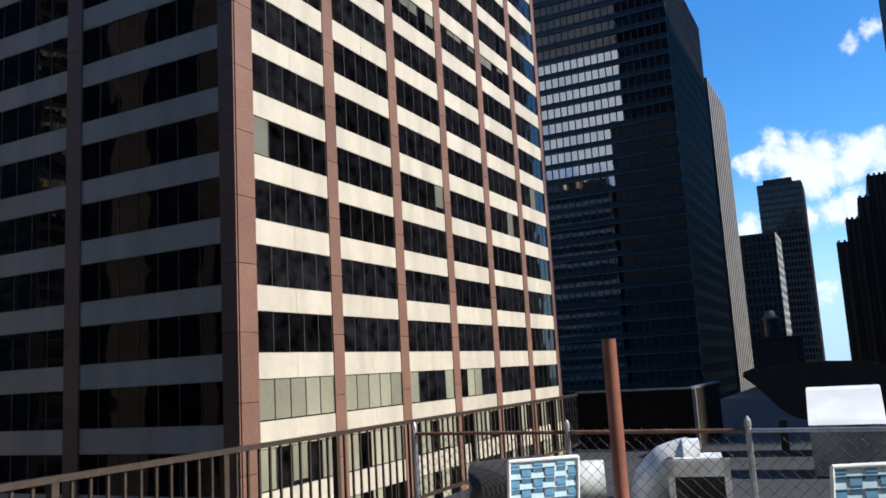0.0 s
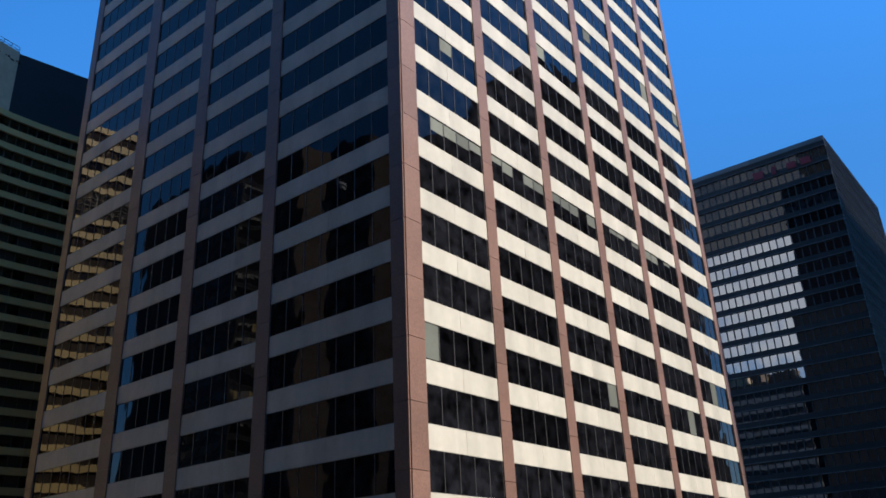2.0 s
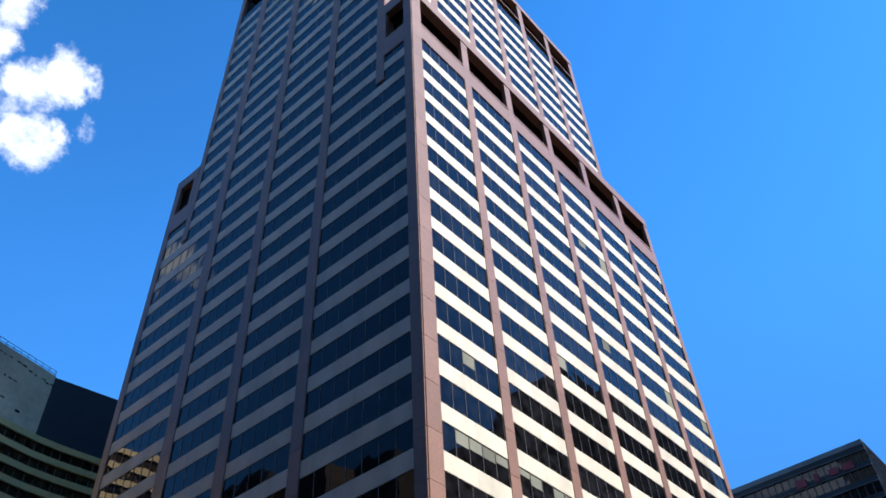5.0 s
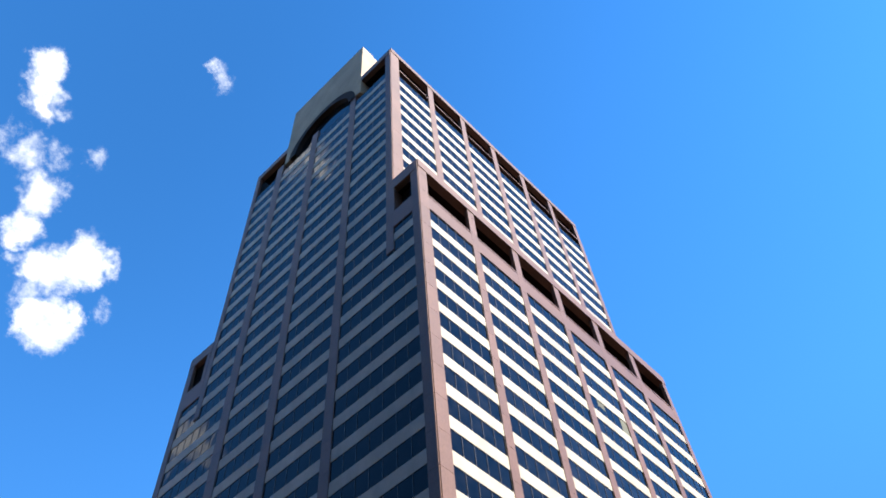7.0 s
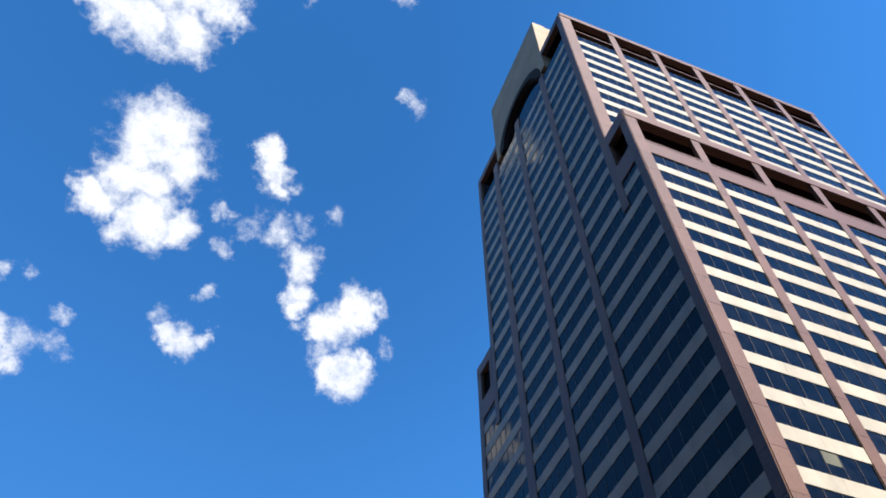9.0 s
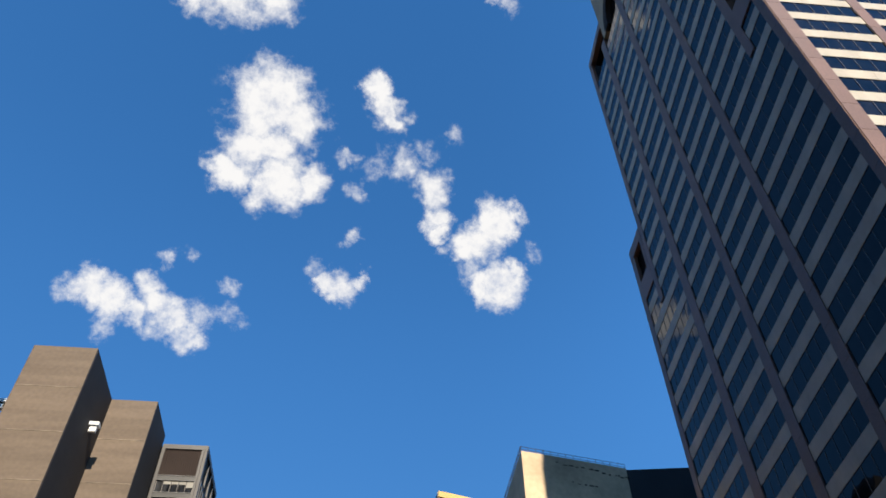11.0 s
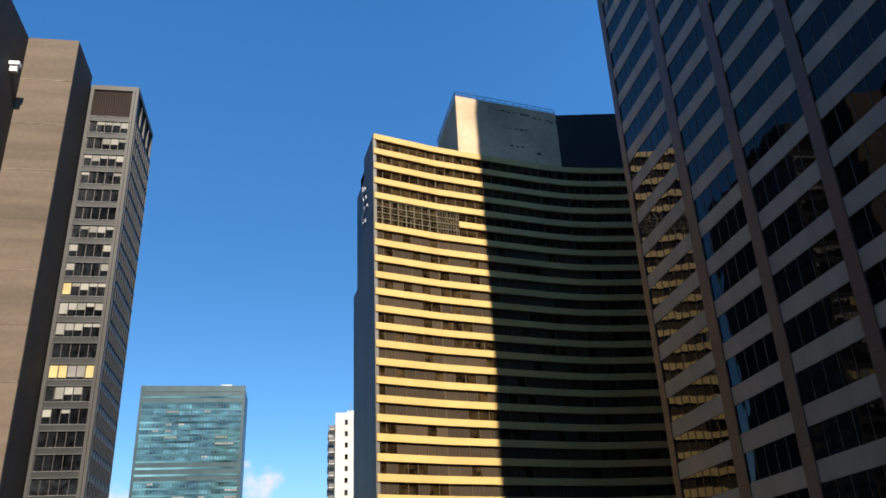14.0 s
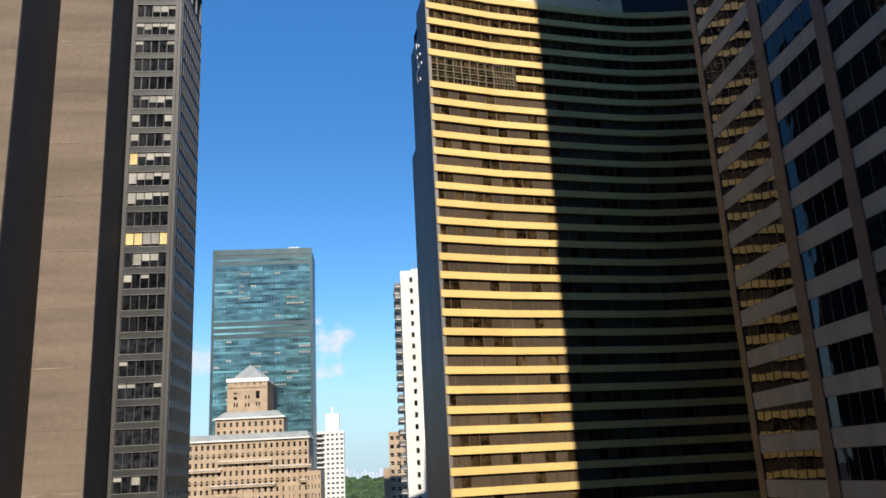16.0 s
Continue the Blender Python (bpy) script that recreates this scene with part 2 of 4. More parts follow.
GREEN_GLASS = window_glass("green_glass", (0.05, 0.125, 0.145), ior=1.8, wave=0.05, tint=(0.7, 0.95, 1), spread=(0.6, 1.45), patch=1.0, stretch=(0.12, 0.1, 0.3))
GREEN_SPANDREL = window_glass("green_spandrel", (0.07, 0.15, 0.165), ior=1.5, tint=(0.8, 1, 1), spread=(0.5, 1.5), patch=0.4, stretch=(0.1, 0.1, 0.3))
GREEN_METAL = material("green_metal", (0.05, 0.08, 0.085), 0.4, 0.4)
OLD_BRICK = material("buff_brick", (0.39, 0.285, 0.185), 0.9, vary=0.18, grain=6, stain=0.25)
LEAD = material("lead_roof", (0.28, 0.29, 0.27), 0.7, stain=0.25)
WHITE_WALL = material("white_brick", (0.66, 0.63, 0.57), 0.85, vary=0.06, stain=0.12)
DARK_STONE_AND_SHADE = material("dark_stone_and_shade", (0.026, 0.020, 0.016), 0.8, stain=0.3)
GREY_STONE = material("grey_stone", (0.20, 0.19, 0.18), 0.8, stain=0.3)
DULL_GLASS = window_glass("dull_glass", (0.015, 0.015, 0.017), ior=1.5)
SHADED_SIDE_GLASS = window_glass("shaded_side_glass", (0.006, 0.006, 0.007), ior=1.08, rough=0.6)
LIGHT_METAL = material("pale_metal", (0.15, 0.15, 0.15), 0.5, 0.2)
DARK_SPANDREL = material("dark_spandrel", (0.042, 0.041, 0.039), 0.35, stain=0.3)
ASPHALT = material("asphalt", (0.13, 0.115, 0.095), 0.9, vary=0.2, stain=0.3)
DECK = material("deck_paver", (0.22, 0.21, 0.19), 0.85, vary=0.15, stain=0.3, bump=0.2)
LEAF = material("park_leaves", (0.04, 0.075, 0.02), 0.8, vary=0.5, grain=0.12, stain=0.5, stain_scale=0.03)
HAZE_CITY = material("haze_coloured_skyline", (0.42, 0.46, 0.52), 0.9)
IRON = material("painted_iron", (0.05, 0.036, 0.026), 0.45, 0.2, vary=0.25, grain=14)
GALV = material("galvanised_steel", (0.42, 0.43, 0.44), 0.42, 0.75, vary=0.25, grain=18, stain=0.3, stain_scale=3)
WIRE = material("dull_wire", (0.10, 0.085, 0.075), 0.7, 0.3, vary=0.3, grain=20)
RUST = material("rusty_wire", (0.22, 0.12, 0.075), 0.75, 0.2, vary=0.4, grain=25, stain=0.5, stain_scale=5)
POLE = material("brown_paint", (0.23, 0.085, 0.055), 0.45, vary=0.2, grain=12, stain=0.3, stain_scale=2)
ZINC = material("zinc_sheet", (0.68, 0.69, 0.67), 0.5, 0.1, vary=0.15, grain=6, stain=0.3, stain_scale=1.5)
DARK_DUCT = material("dark_sheet", (0.06, 0.056, 0.052), 0.55, 0.2)
TANK = material("dark_canvas", (0.06, 0.06, 0.06), 1.0, ior=1.1)
WHITE_BOX = material("white_enamel", (0.78, 0.78, 0.77), 0.4, vary=0.06, stain=0.2, stain_scale=1.2)
WEB_BLUE = material("blue_webbing", (0.13, 0.30, 0.46), 0.6, vary=0.15, grain=40)
WEB_PALE = material("pale_webbing", (0.55, 0.72, 0.80), 0.6, vary=0.1, grain=40)
TUBE = material("white_tube", (0.80, 0.80, 0.78), 0.35)
WALL_WOOD = material("dark_boards", (0.04, 0.033, 0.026), 1.0, vary=0.3, grain=5, ior=1.08)
RED_MARK = material("dull_red", (0.25, 0.02, 0.03), 0.5)
PALE_MARK = material("pale_mark", (0.6, 0.62, 0.66), 0.5)


# ---- building blocks ----
class Shape:
    """Collects boxes and faces for one mesh."""

    def __init__(self):
        self.v, self.f = [], []

    def box(self, x0, x1, y0, y1, z0, z1):
        n = len(self.v)
        self.v += [(x, y, z) for z in (z0, z1) for x, y in ((x0, y0), (x1, y0), (x1, y1), (x0, y1))]
        self.f += [tuple(n + i for i in q) for q in ((3, 2, 1, 0), (4, 5, 6, 7), (0, 1, 5, 4), (1, 2, 6, 5), (2, 3, 7, 6), (3, 0, 4, 7))]
        return self

    def prism(self, pts, z0, z1):
        """An upright prism over a plan that runs anticlockwise."""
        n, k = len(self.v), len(pts)
        self.v += [(x, y, z0) for x, y in pts] + [(x, y, z1) for x, y in pts]
        self.f += [tuple(range(n + k - 1, n - 1, -1)), tuple(range(n + k, n + 2 * k))]
        self.f += [(n + i, n + (i + 1) % k, n + k + (i + 1) % k, n + k + i) for i in range(k)]
        return self

    def tube(self, a, b, r, sides=10, r2=None):
        a, b = Vector(a), Vector(b)
        d = (b - a).normalized()
        s = d.orthogonal().normalized()
        w = d.cross(s)
        n = len(self.v)
        for p, q in ((a, r), (b, r if r2 is None else r2)):
            self.v += [tuple(p + (s * math.cos(2 * math.pi * i / sides) + w * math.sin(2 * math.pi * i / sides)) * q) for i in range(sides)]
        self.f += [(n + i, n + (i + 1) % sides, n + sides + (i + 1) % sides, n + sides + i) for i in range(sides)]
        self.f += [tuple(range(n + sides - 1, n - 1, -1)), tuple(range(n + sides, n + 2 * sides))]
        return self

    def mesh(self, name, mat, smooth=False):
        me = bpy.data.meshes.new(name)
        me.from_pydata(self.v, [], self.f)
        me.materials.append(mat)
        if smooth:
            me.polygons.foreach_set("use_smooth", [True] * len(me.polygons))
            me.set_sharp_from_angle(angle=radians(40))
        return me


def where(ob):
    if ob is None:
        return Matrix.Identity(4)
    return where(ob.parent) @ ob.matrix_parent_inverse @ ob.matrix_basis


def thing(name, label, category, at, group="", kind=""):
    ob = new(name)
    ob.location = at
    ob.empty_display_size = 0.3
    return tagged(ob, label, category, group, kind)


def put(name, me, parent, m=None, label="", kind=""):
    """One part: a mesh (maybe shared) under its thing, at the world pose m."""
    ob = new(name, me)
    ob.parent = parent
    ob.matrix_parent_inverse = where(parent).inverted()
    ob.matrix_basis = m or Matrix.Identity(4)
    if label or kind:
        tagged(ob, label, "", "", kind)
    return ob


def part(name, shape, mat, parent, label="", smooth=False, kind=""):
    return put(name, shape.mesh(name, mat, smooth), parent, None, label, kind)


def face_frame(corner, along):
    """Local x runs along the facade to the viewer's right, y into the building, z up."""
    ux, uy = along
    return Matrix(((ux, -uy, 0, corner[0]), (uy, ux, 0, corner[1]), (0, 0, 1, EYE), (0, 0, 0, 1)))


MESHES = {}


def window_meshes(w, hgt, panes, glass, frame_mat, depth=0.22, bar=0.07, rail=0.06, proud=0.09):
    key = (round(w, 2), round(hgt, 2), panes, glass.name, frame_mat.name)
    if key not in MESHES:
        g = Shape().box(0, w, depth, depth + 0.06, 0, hgt).mesh("window", glass)
        s = Shape()
        for i in range(panes + 1):
            x = min(max(w * i / panes - bar / 2, 0), w - bar)
            s.box(x, x + bar, depth - proud, depth + 0.004, 0, hgt)
        s.box(0, w, depth - proud + 0.01, depth + 0.004, 0, rail)
        s.box(0, w, depth - proud + 0.01, depth + 0.004, hgt - rail, hgt)
        MESHES[key] = (g, s.mesh("frame", frame_mat))
    return MESHES[key]


def add_window(parent, m, w, hgt, panes, glass, frame_mat, **kw):
    g, f = window_meshes(w, hgt, panes, glass, frame_mat, **kw)
    ob = put("window", g, parent, m)
    put("frame", f, ob, m)
    return ob


def add_panel(parent, name, m, w, hgt, mat, front=-0.05, back=0.4):
    key = (name, round(w, 2), round(hgt, 2), mat.name, front)
    if key not in MESHES:
        MESHES[key] = Shape().box(0, w, front, back, 0, hgt).mesh(name, mat)
    return put(name, MESHES[key], parent, m)


def at(m, u, z, y=0.0):
    return m @ Matrix.Translation((u, y, z))


# ---- ground ----
g = Shape().box(-4000, 4000, -4000, 4000, -1.0, 0.0)
tagged(new("ground", g.mesh("ground", ASPHALT)), "worn grey asphalt city ground", "ground", kind="structure")

# ---- the striped tower ----
CX, CY, FLOOR, SPAN = 34.48, 29.83, 3.8, 1.45
AW, BW = 52.2, 44.3
L0 = 1.68
rng = random.Random(4)
tower = thing("office_tower", "tall office tower with cream spandrel bands and pink granite piers", "tower", (CX, CY, 0))
FA = face_frame((CX, CY), (1, 0))
FB = face_frame((CX, CY + BW), (0, -1))
part("core", Shape().box(CX + 0.45, CX + AW - 0.45, CY + 0.45, CY + BW - 0.45, 0, EYE + 78.4)
     .box(CX + 0.45, CX + AW - 0.45, CY + 4.6, CY + 38.8, EYE + 78.4, EYE + 128.6), DARK_CORE, tower)
A_BAYS = [(1.48 + i * 8.49, 1.48 + (i + 1) * 8.49 - 1.19) for i in range(6)]
B_BAYS_V = [(1.12, 12.4), (13.75, 21.9), (23.4, 31.0), (32.7, 43.1)]
B_BAYS = [(BW - v1, BW - v0) for v0, v1 in B_BAYS_V]


def level(k):
    """Top of the spandrel of storey k; the upper storeys are a little lower."""
    return L0 + FLOOR * k if k <= 7 else L0 + FLOOR * 7 + 3.75 * (k - 7)


LOW = [level(k) for k in range(-12, 21)]
HIGH = [level(k) for k in range(21, 35)]


def granite_pier(m, u0, u1, z0, z1, front=-0.09):
    """A pier clad in granite slabs, one slab a storey, with open joints."""
    z = z0
    while z < z1 - 0.3:
        top = min(z1, z + FLOOR)
        add_panel(tower, "granite_slab", at(m, u0, z + 0.02), u1 - u0, top - z - 0.035, GRANITE, front, 0.42)
        z = top


def striped_face(m, bays, piers, levels, panes, setback, z_low, z_high):
    mm = m @ Matrix.Translation((0, setback, 0))
    for u0, u1 in piers:
        granite_pier(mm, u0, u1, z_low, z_high)
    for (u0, u1), n in zip(bays, panes):
        for z in levels:
            half = (u1 - u0) / 2
            for q in range(2):
                add_panel(tower, "spandrel", at(mm, u0 + q * (half + 0.008), z - SPAN), half - 0.008, SPAN, CREAM, -0.02)
            rise = (FLOOR if z < 28 else 3.75) - SPAN
            if z + rise <= z_high + 0.1:
                add_window(tower, at(mm, u0, z), u1 - u0, rise, n, TOWER_GLASS, MULLION, depth=0.04, bar=0.055, rail=0.04, proud=0.035)


def blind_row(m, bays, panes, z, chance, drop=1.0, setback=0.0, mat=None):
    """Blinds of one storey, just in front of the glass; mat takes the glass-dimmed copy."""
    for (u0, u1), n in zip(bays, panes):
        w = (u1 - u0) / n
        for i in range(n):
            if rng.random() < chance:
                d = (FLOOR - SPAN - 0.12) * min(1.0, drop * rng.uniform(0.55, 1.6))
                add_panel(tower, "blind", at(m, u0 + i * w + 0.06, z + FLOOR - SPAN - 0.06 - round(d, 1), setback), w - 0.12, round(d, 1), mat or BLIND, 0.022, 0.036)


A_PIERS = [(0, 1.48)] + [(A_BAYS[i][1], A_BAYS[i + 1][0]) for i in range(5)] + [(A_BAYS[5][1], AW)]
B_PIERS = [(BW - 1.12, BW)] + [(B_BAYS[i + 1][1], B_BAYS[i][0]) for i in range(3)] + [(0, BW - 43.1)]
LOUVRE_TOP = LOW[-1] + FLOOR - SPAN + 0.9
striped_face(FA, A_BAYS, A_PIERS, LOW, [5] * 6, 0, -46.6, 89.4)
A_UP = [(1.9, 9.0), (10.3, 17.4), (18.6, 25.6), (26.9, 33.9), (35.2, 42.2), (43.4, 50.2)]
UW = 51.3
AU_PIERS = [(0, 1.9)] + [(A_UP[i][1], A_UP[i + 1][0]) for i in range(5)] + [(A_UP[5][1], UW)]
striped_face(FA, A_UP, AU_PIERS, HIGH[:-1], [5] * 6, 4.13, 78.5, 136.6)
striped_face(FB, B_BAYS, B_PIERS[1:4], LOW, [7, 5, 5, 7], 0, -46.6, 131.0)
for u0, u1 in (B_PIERS[0], B_PIERS[4]):
    granite_pier(FB, u0, u1, -46.6, 89.4)
B_UP_V = [(5.3, 12.4), (13.75, 21.9), (23.4, 31.0), (32.7, 38.2)]
B_UP = [(BW - v1, BW - v0) for v0, v1 in B_UP_V]
striped_face(FB, B_UP, [(BW - 5.3, BW - 4.13), (BW - 39.3, BW - 38.2)], HIGH[:-1], [5, 5, 5, 4], 0, 73.9, 136.6)
blind_row(FA, A_BAYS[:2], [5] * 2, L0 - FLOOR, 0.95, 1.8)
blind_row(FA, A_BAYS[2:4], [5] * 2, L0 - FLOOR, 0.6, 1.8)
blind_row(FA, A_BAYS[4:], [5] * 2, L0 - FLOOR, 0.3, 1.8)
blind_row(FA, A_BAYS, [5] * 6, L0 - 2 * FLOOR, 0.5, 1.5)
blind_row(FA, A_BAYS, [5] * 6, L0 - 3 * FLOOR, 0.3, 1.5)
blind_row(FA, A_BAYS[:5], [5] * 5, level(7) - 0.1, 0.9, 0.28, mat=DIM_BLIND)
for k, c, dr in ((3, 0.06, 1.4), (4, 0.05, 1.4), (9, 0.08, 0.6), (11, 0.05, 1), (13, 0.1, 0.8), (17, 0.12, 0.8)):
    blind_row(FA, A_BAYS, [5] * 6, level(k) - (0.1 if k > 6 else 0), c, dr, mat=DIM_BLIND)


def roof_frame(m, bays, width, z_sill, z_open, z_top, setback, name="roof_beam"):
    """The open granite frame along a roof edge: a beam on top, openings backed by near-black sheets painted as shade, a
    sill below.
    """
    mm = m @ Matrix.Translation((0, setback, 0))
    add_panel(tower, "roof_beam", at(mm, 0, z_open), width, z_top - z_open, GRANITE, -0.18, 0.9)
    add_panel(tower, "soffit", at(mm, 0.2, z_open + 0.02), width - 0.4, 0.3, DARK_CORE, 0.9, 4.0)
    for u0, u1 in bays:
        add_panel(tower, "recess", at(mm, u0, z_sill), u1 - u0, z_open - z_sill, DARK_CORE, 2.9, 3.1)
        add_panel(tower, "sill", at(mm, u0, z_sill - 0.25), u1 - u0, 0.25, GRANITE, -0.1, 2.9)
        bars = Shape()
        n = 6
        for i in range(n):
            x = u0 + (u1 - u0) * (i + 0.5) / n
            bars.box(x - 0.05, x + 0.05, 0.9, 1.0, z_sill, z_sill + 1.5)
        bars.box(u0, u1, 0.92, 0.98, z_sill + 1.4, z_sill + 1.5)
        put("balustrade", bars.mesh("balustrade", MULLION), tower, mm)


for u0, u1 in A_BAYS:
    lou = Shape()
    n = 14
    for i in range(n):
        x = (u1 - u0) * i / n
        lou.box(x, x + 0.18, 0.1, 0.2, 0, 2.3)
    lou.box(0, u1 - u0, 0.22, 0.4, 0, 2.3)
    put("louvre", lou.mesh("louvre", LOUVRE), tower, at(FA, u0, LOW[-1] + 0.0), "dark bronze louvre")
    add_panel(tower, "sill_panel", at(FA, u0, LOW[-1] + 2.3), u1 - u0, 82.0 - LOW[-1] - 2.3, GRANITE, -0.08, 0.42)
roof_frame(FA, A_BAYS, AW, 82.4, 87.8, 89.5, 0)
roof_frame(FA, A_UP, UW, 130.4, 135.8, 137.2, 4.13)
add_panel(tower, "roof_beam", at(FB, BW - 4.13, 87.2), 4.13 - 0.3, 2.2, GRANITE, -0.14, 0.7)
add_panel(tower, "sill_panel", at(FB, BW - 4.13, 78.4), 4.13 - 1.1, 3.4, GRANITE, -0.1, 0.42)
add_panel(tower, "granite_slab", at(FB, BW - 4.13, 81.8), 0.25, 5.4, GRANITE, -0.12, 0.42)
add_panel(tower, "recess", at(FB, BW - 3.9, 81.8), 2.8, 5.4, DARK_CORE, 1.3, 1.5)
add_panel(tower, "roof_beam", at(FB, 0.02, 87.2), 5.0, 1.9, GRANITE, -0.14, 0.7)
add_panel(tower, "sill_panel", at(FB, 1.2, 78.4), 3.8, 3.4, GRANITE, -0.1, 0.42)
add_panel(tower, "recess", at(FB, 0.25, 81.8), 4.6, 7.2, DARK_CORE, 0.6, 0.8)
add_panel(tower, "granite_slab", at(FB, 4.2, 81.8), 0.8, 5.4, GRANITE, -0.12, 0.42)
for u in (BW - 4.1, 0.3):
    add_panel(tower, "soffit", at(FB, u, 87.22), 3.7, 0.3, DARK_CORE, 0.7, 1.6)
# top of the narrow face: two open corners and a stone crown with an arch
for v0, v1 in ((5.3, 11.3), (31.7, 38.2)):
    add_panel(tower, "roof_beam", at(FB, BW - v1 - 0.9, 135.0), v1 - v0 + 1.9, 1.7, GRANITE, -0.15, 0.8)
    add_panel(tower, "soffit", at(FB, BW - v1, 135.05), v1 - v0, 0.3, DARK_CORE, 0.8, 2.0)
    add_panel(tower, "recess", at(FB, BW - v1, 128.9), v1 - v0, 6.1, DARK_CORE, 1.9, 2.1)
crown = Shape()
N, VC, ZC, RO = 24, 20.9, 129.9, 8.3
pts = [(VC + RO * math.cos(math.pi * i / N), ZC + RO * math.sin(math.pi * i / N)) for i in range(N + 1)]
out = [(v, 152.0) for v, z in pts]
out[0], out[-1] = (30.6, 152.0), (11.2, 152.0)
y0, y1 = CX - 0.2, CX + 2.4
k = len(pts)
for dx in (y0, y1):
    crown.v += [(dx, CY + v, EYE + z) for v, z in pts] + [(dx, CY + v, EYE + z) for v, z in out] + [(dx, CY + 30.6, EYE + ZC), (dx, CY + 11.2, EYE + ZC)]
S = 2 * k + 2
for i in range(k - 1):
    crown.f += [(i, i + 1, k + i + 1, k + i), (S + i + 1, S + i, S + k + i, S + k + i + 1), (i + 1, i, S + i, S + i + 1), (k + i, k + i + 1, S + k + i + 1, S + k + i)]
crown.f += [(0, k, 2 * k), (k - 1, 2 * k + 1, 2 * k - 1), (S, S + 2 * k, S + k), (S + k - 1, S + 2 * k - 1, S + 2 * k + 1),
            (k, S + k, S + 2 * k, 2 * k), (2 * k - 1, 2 * k + 1, S + 2 * k + 1, S + 2 * k - 1), (0, 2 * k, S + 2 * k, S), (k - 1, S + k - 1, S + 2 * k + 1, 2 * k + 1)]
part("crown", crown, STONE_CROWN, tower, "pale limestone crown with an arch")
part("crown_back", Shape().box(CX + 2.4, CX + AW - 1, CY + 11.3, CY + 30.5, EYE + 128, EYE + 151.8), STONE_CROWN, tower)
arch = Shape()
for i in range(N + 1):
    a0 = math.pi * i / N
    q = len(arch.v)
    for r in (RO + 0.15, RO - 1.5):
        for dx in (-0.28, 1.6):
            arch.v.append((CX + dx, CY + VC + r * math.cos(a0), EYE + ZC + r * math.sin(a0)))
    if i:
        arch.f += [(q - 4, q, q + 2, q - 2), (q - 2, q + 2, q + 3, q - 1), (q - 1, q + 3, q + 1, q - 3), (q - 3, q + 1, q, q - 4)]
part("arch_ring", arch, LOUVRE, tower, "dark bronze arch ring")
lun = Shape()
lun.v = [(CX + 0.6, CY + v, EYE + z) for v, z in pts]
lun.f = [tuple(range(len(pts)))]
lun.v += [(CX + 0.9, CY + v, EYE + z) for v, z in pts]
lun.f.append(tuple(range(2 * k - 1, k - 1, -1)))
part("arch_window", lun, TOWER_GLASS, tower, "arched dark glass")
part("roof", Shape().box(CX + 0.5, CX + UW - 0.5, CY + 4.7, CY + 38.7, EYE + 128.6, EYE + 129.4)
     .box(CX + 0.4, CX + AW - 0.4, CY + 0.4, CY + 4.1, EYE + 78.4, EYE + 80.0)
     .box(CX + 0.4, CX + AW - 0.4, CY + 39.5, CY + BW - 0.4, EYE + 78.4, EYE + 80.0), DARK_CORE, tower)
part("rear_wall", Shape().box(CX + AW - 0.45, CX + AW, CY + 0.4, CY + BW, 0, EYE + 89).box(CX, CX + AW, CY + BW - 0.45, CY + BW, 0, EYE + 80)
     .box(CX + UW - 0.5, CX + UW, CY + 4.3, CY + 39, EYE + 89, EYE + 136.6).box(CX + 0.3, CX + UW, CY + 38.85, CY + 39.25, EYE + 80, EYE + 136.6), DARK_STONE_AND_SHADE, tower)

# plain unseen blocks, added to shut out skylight and darken the window reflections
for x0, x1, y0, y1, top in ((-95, -56, -130, 40, 205), (-90, -52, 41, 73, 60), (-110, -91, 41, 74, 118), (-111, -76, 95, 160, 88), (-45, -14, -92, -60, 72), (-13, 23, -90, -60, 36), (25, 41, -92, -60, 84), (42, 97, -95, -62, 50), (99, 140, -110, -64, 126), (-135, -112, 60, 190, 100), (48, 87, 76, 101, 66), (196, 256, -110, -66, 152)):
    w = thing("unseen_blocker", "plain dark unseen block added to cut skylight and darken reflections", "building", (x0, y0, 0), kind="structure")
    part("wall", Shape().box(x0, x1, y0, y1, 0, EYE + top), DARK_STONE_AND_SHADE, w)
    bands = Shape()
    z = 3.0
    while z < EYE + top - 3:
        bands.box(x1 - 0.1, x1 + 0.25, y0, y1, z, z + 1.5)
        z += 3.8
    part("sill_course", bands, GREY_STONE, w)

# ---- the gold-banded hotel ----
def polar(bearing, dist):
    return dist * math.sin(radians(bearing)), dist * math.cos(radians(bearing))


GZ = 70.35
plan = [polar(5.05, GZ / 0.6514), polar(10.0, GZ / 0.6262), polar(14.52, GZ / 0.6039), polar(18.3, GZ / 0.5835), polar(20.4, GZ / 0.5728), polar(22.2, GZ / 0.566), polar(24.5, GZ / 0.5585), polar(29.0, GZ / 0.545)]
hotel = thing("hotel_slab", "tall bent hotel slab with shiny gold bands and dark windows", "hotel", (plan[0][0], plan[0][1], 0))
back = [(x + 2, y + 17.0) for x, y in plan]
side_back = (plan[0][0] - 1.6, plan[0][1] + 13.4)
hull = plan + [back[-1]] + back[-2:0:-1] + [side_back]
inner = [(x + (0.5 if i == 0 else 0), y + 0.5) for i, (x, y) in enumerate(plan)] + [back[-1]] + back[-2:0:-1] + [(side_back[0] + 0.5, side_back[1])]
part("core", Shape().prism(inner, 0, EYE + GZ - 0.5), DARK_CORE, hotel)
GF, GB = 2.595, 0.98
FRAMES = []
for (xa, ya), (xb, yb) in zip(plan, plan[1:]):
    w = math.hypot(xb - xa, yb - ya)
    FRAMES.append((face_frame((xa, ya), ((xb - xa) / w, (yb - ya) / w)), w))
rngh = random.Random(8)
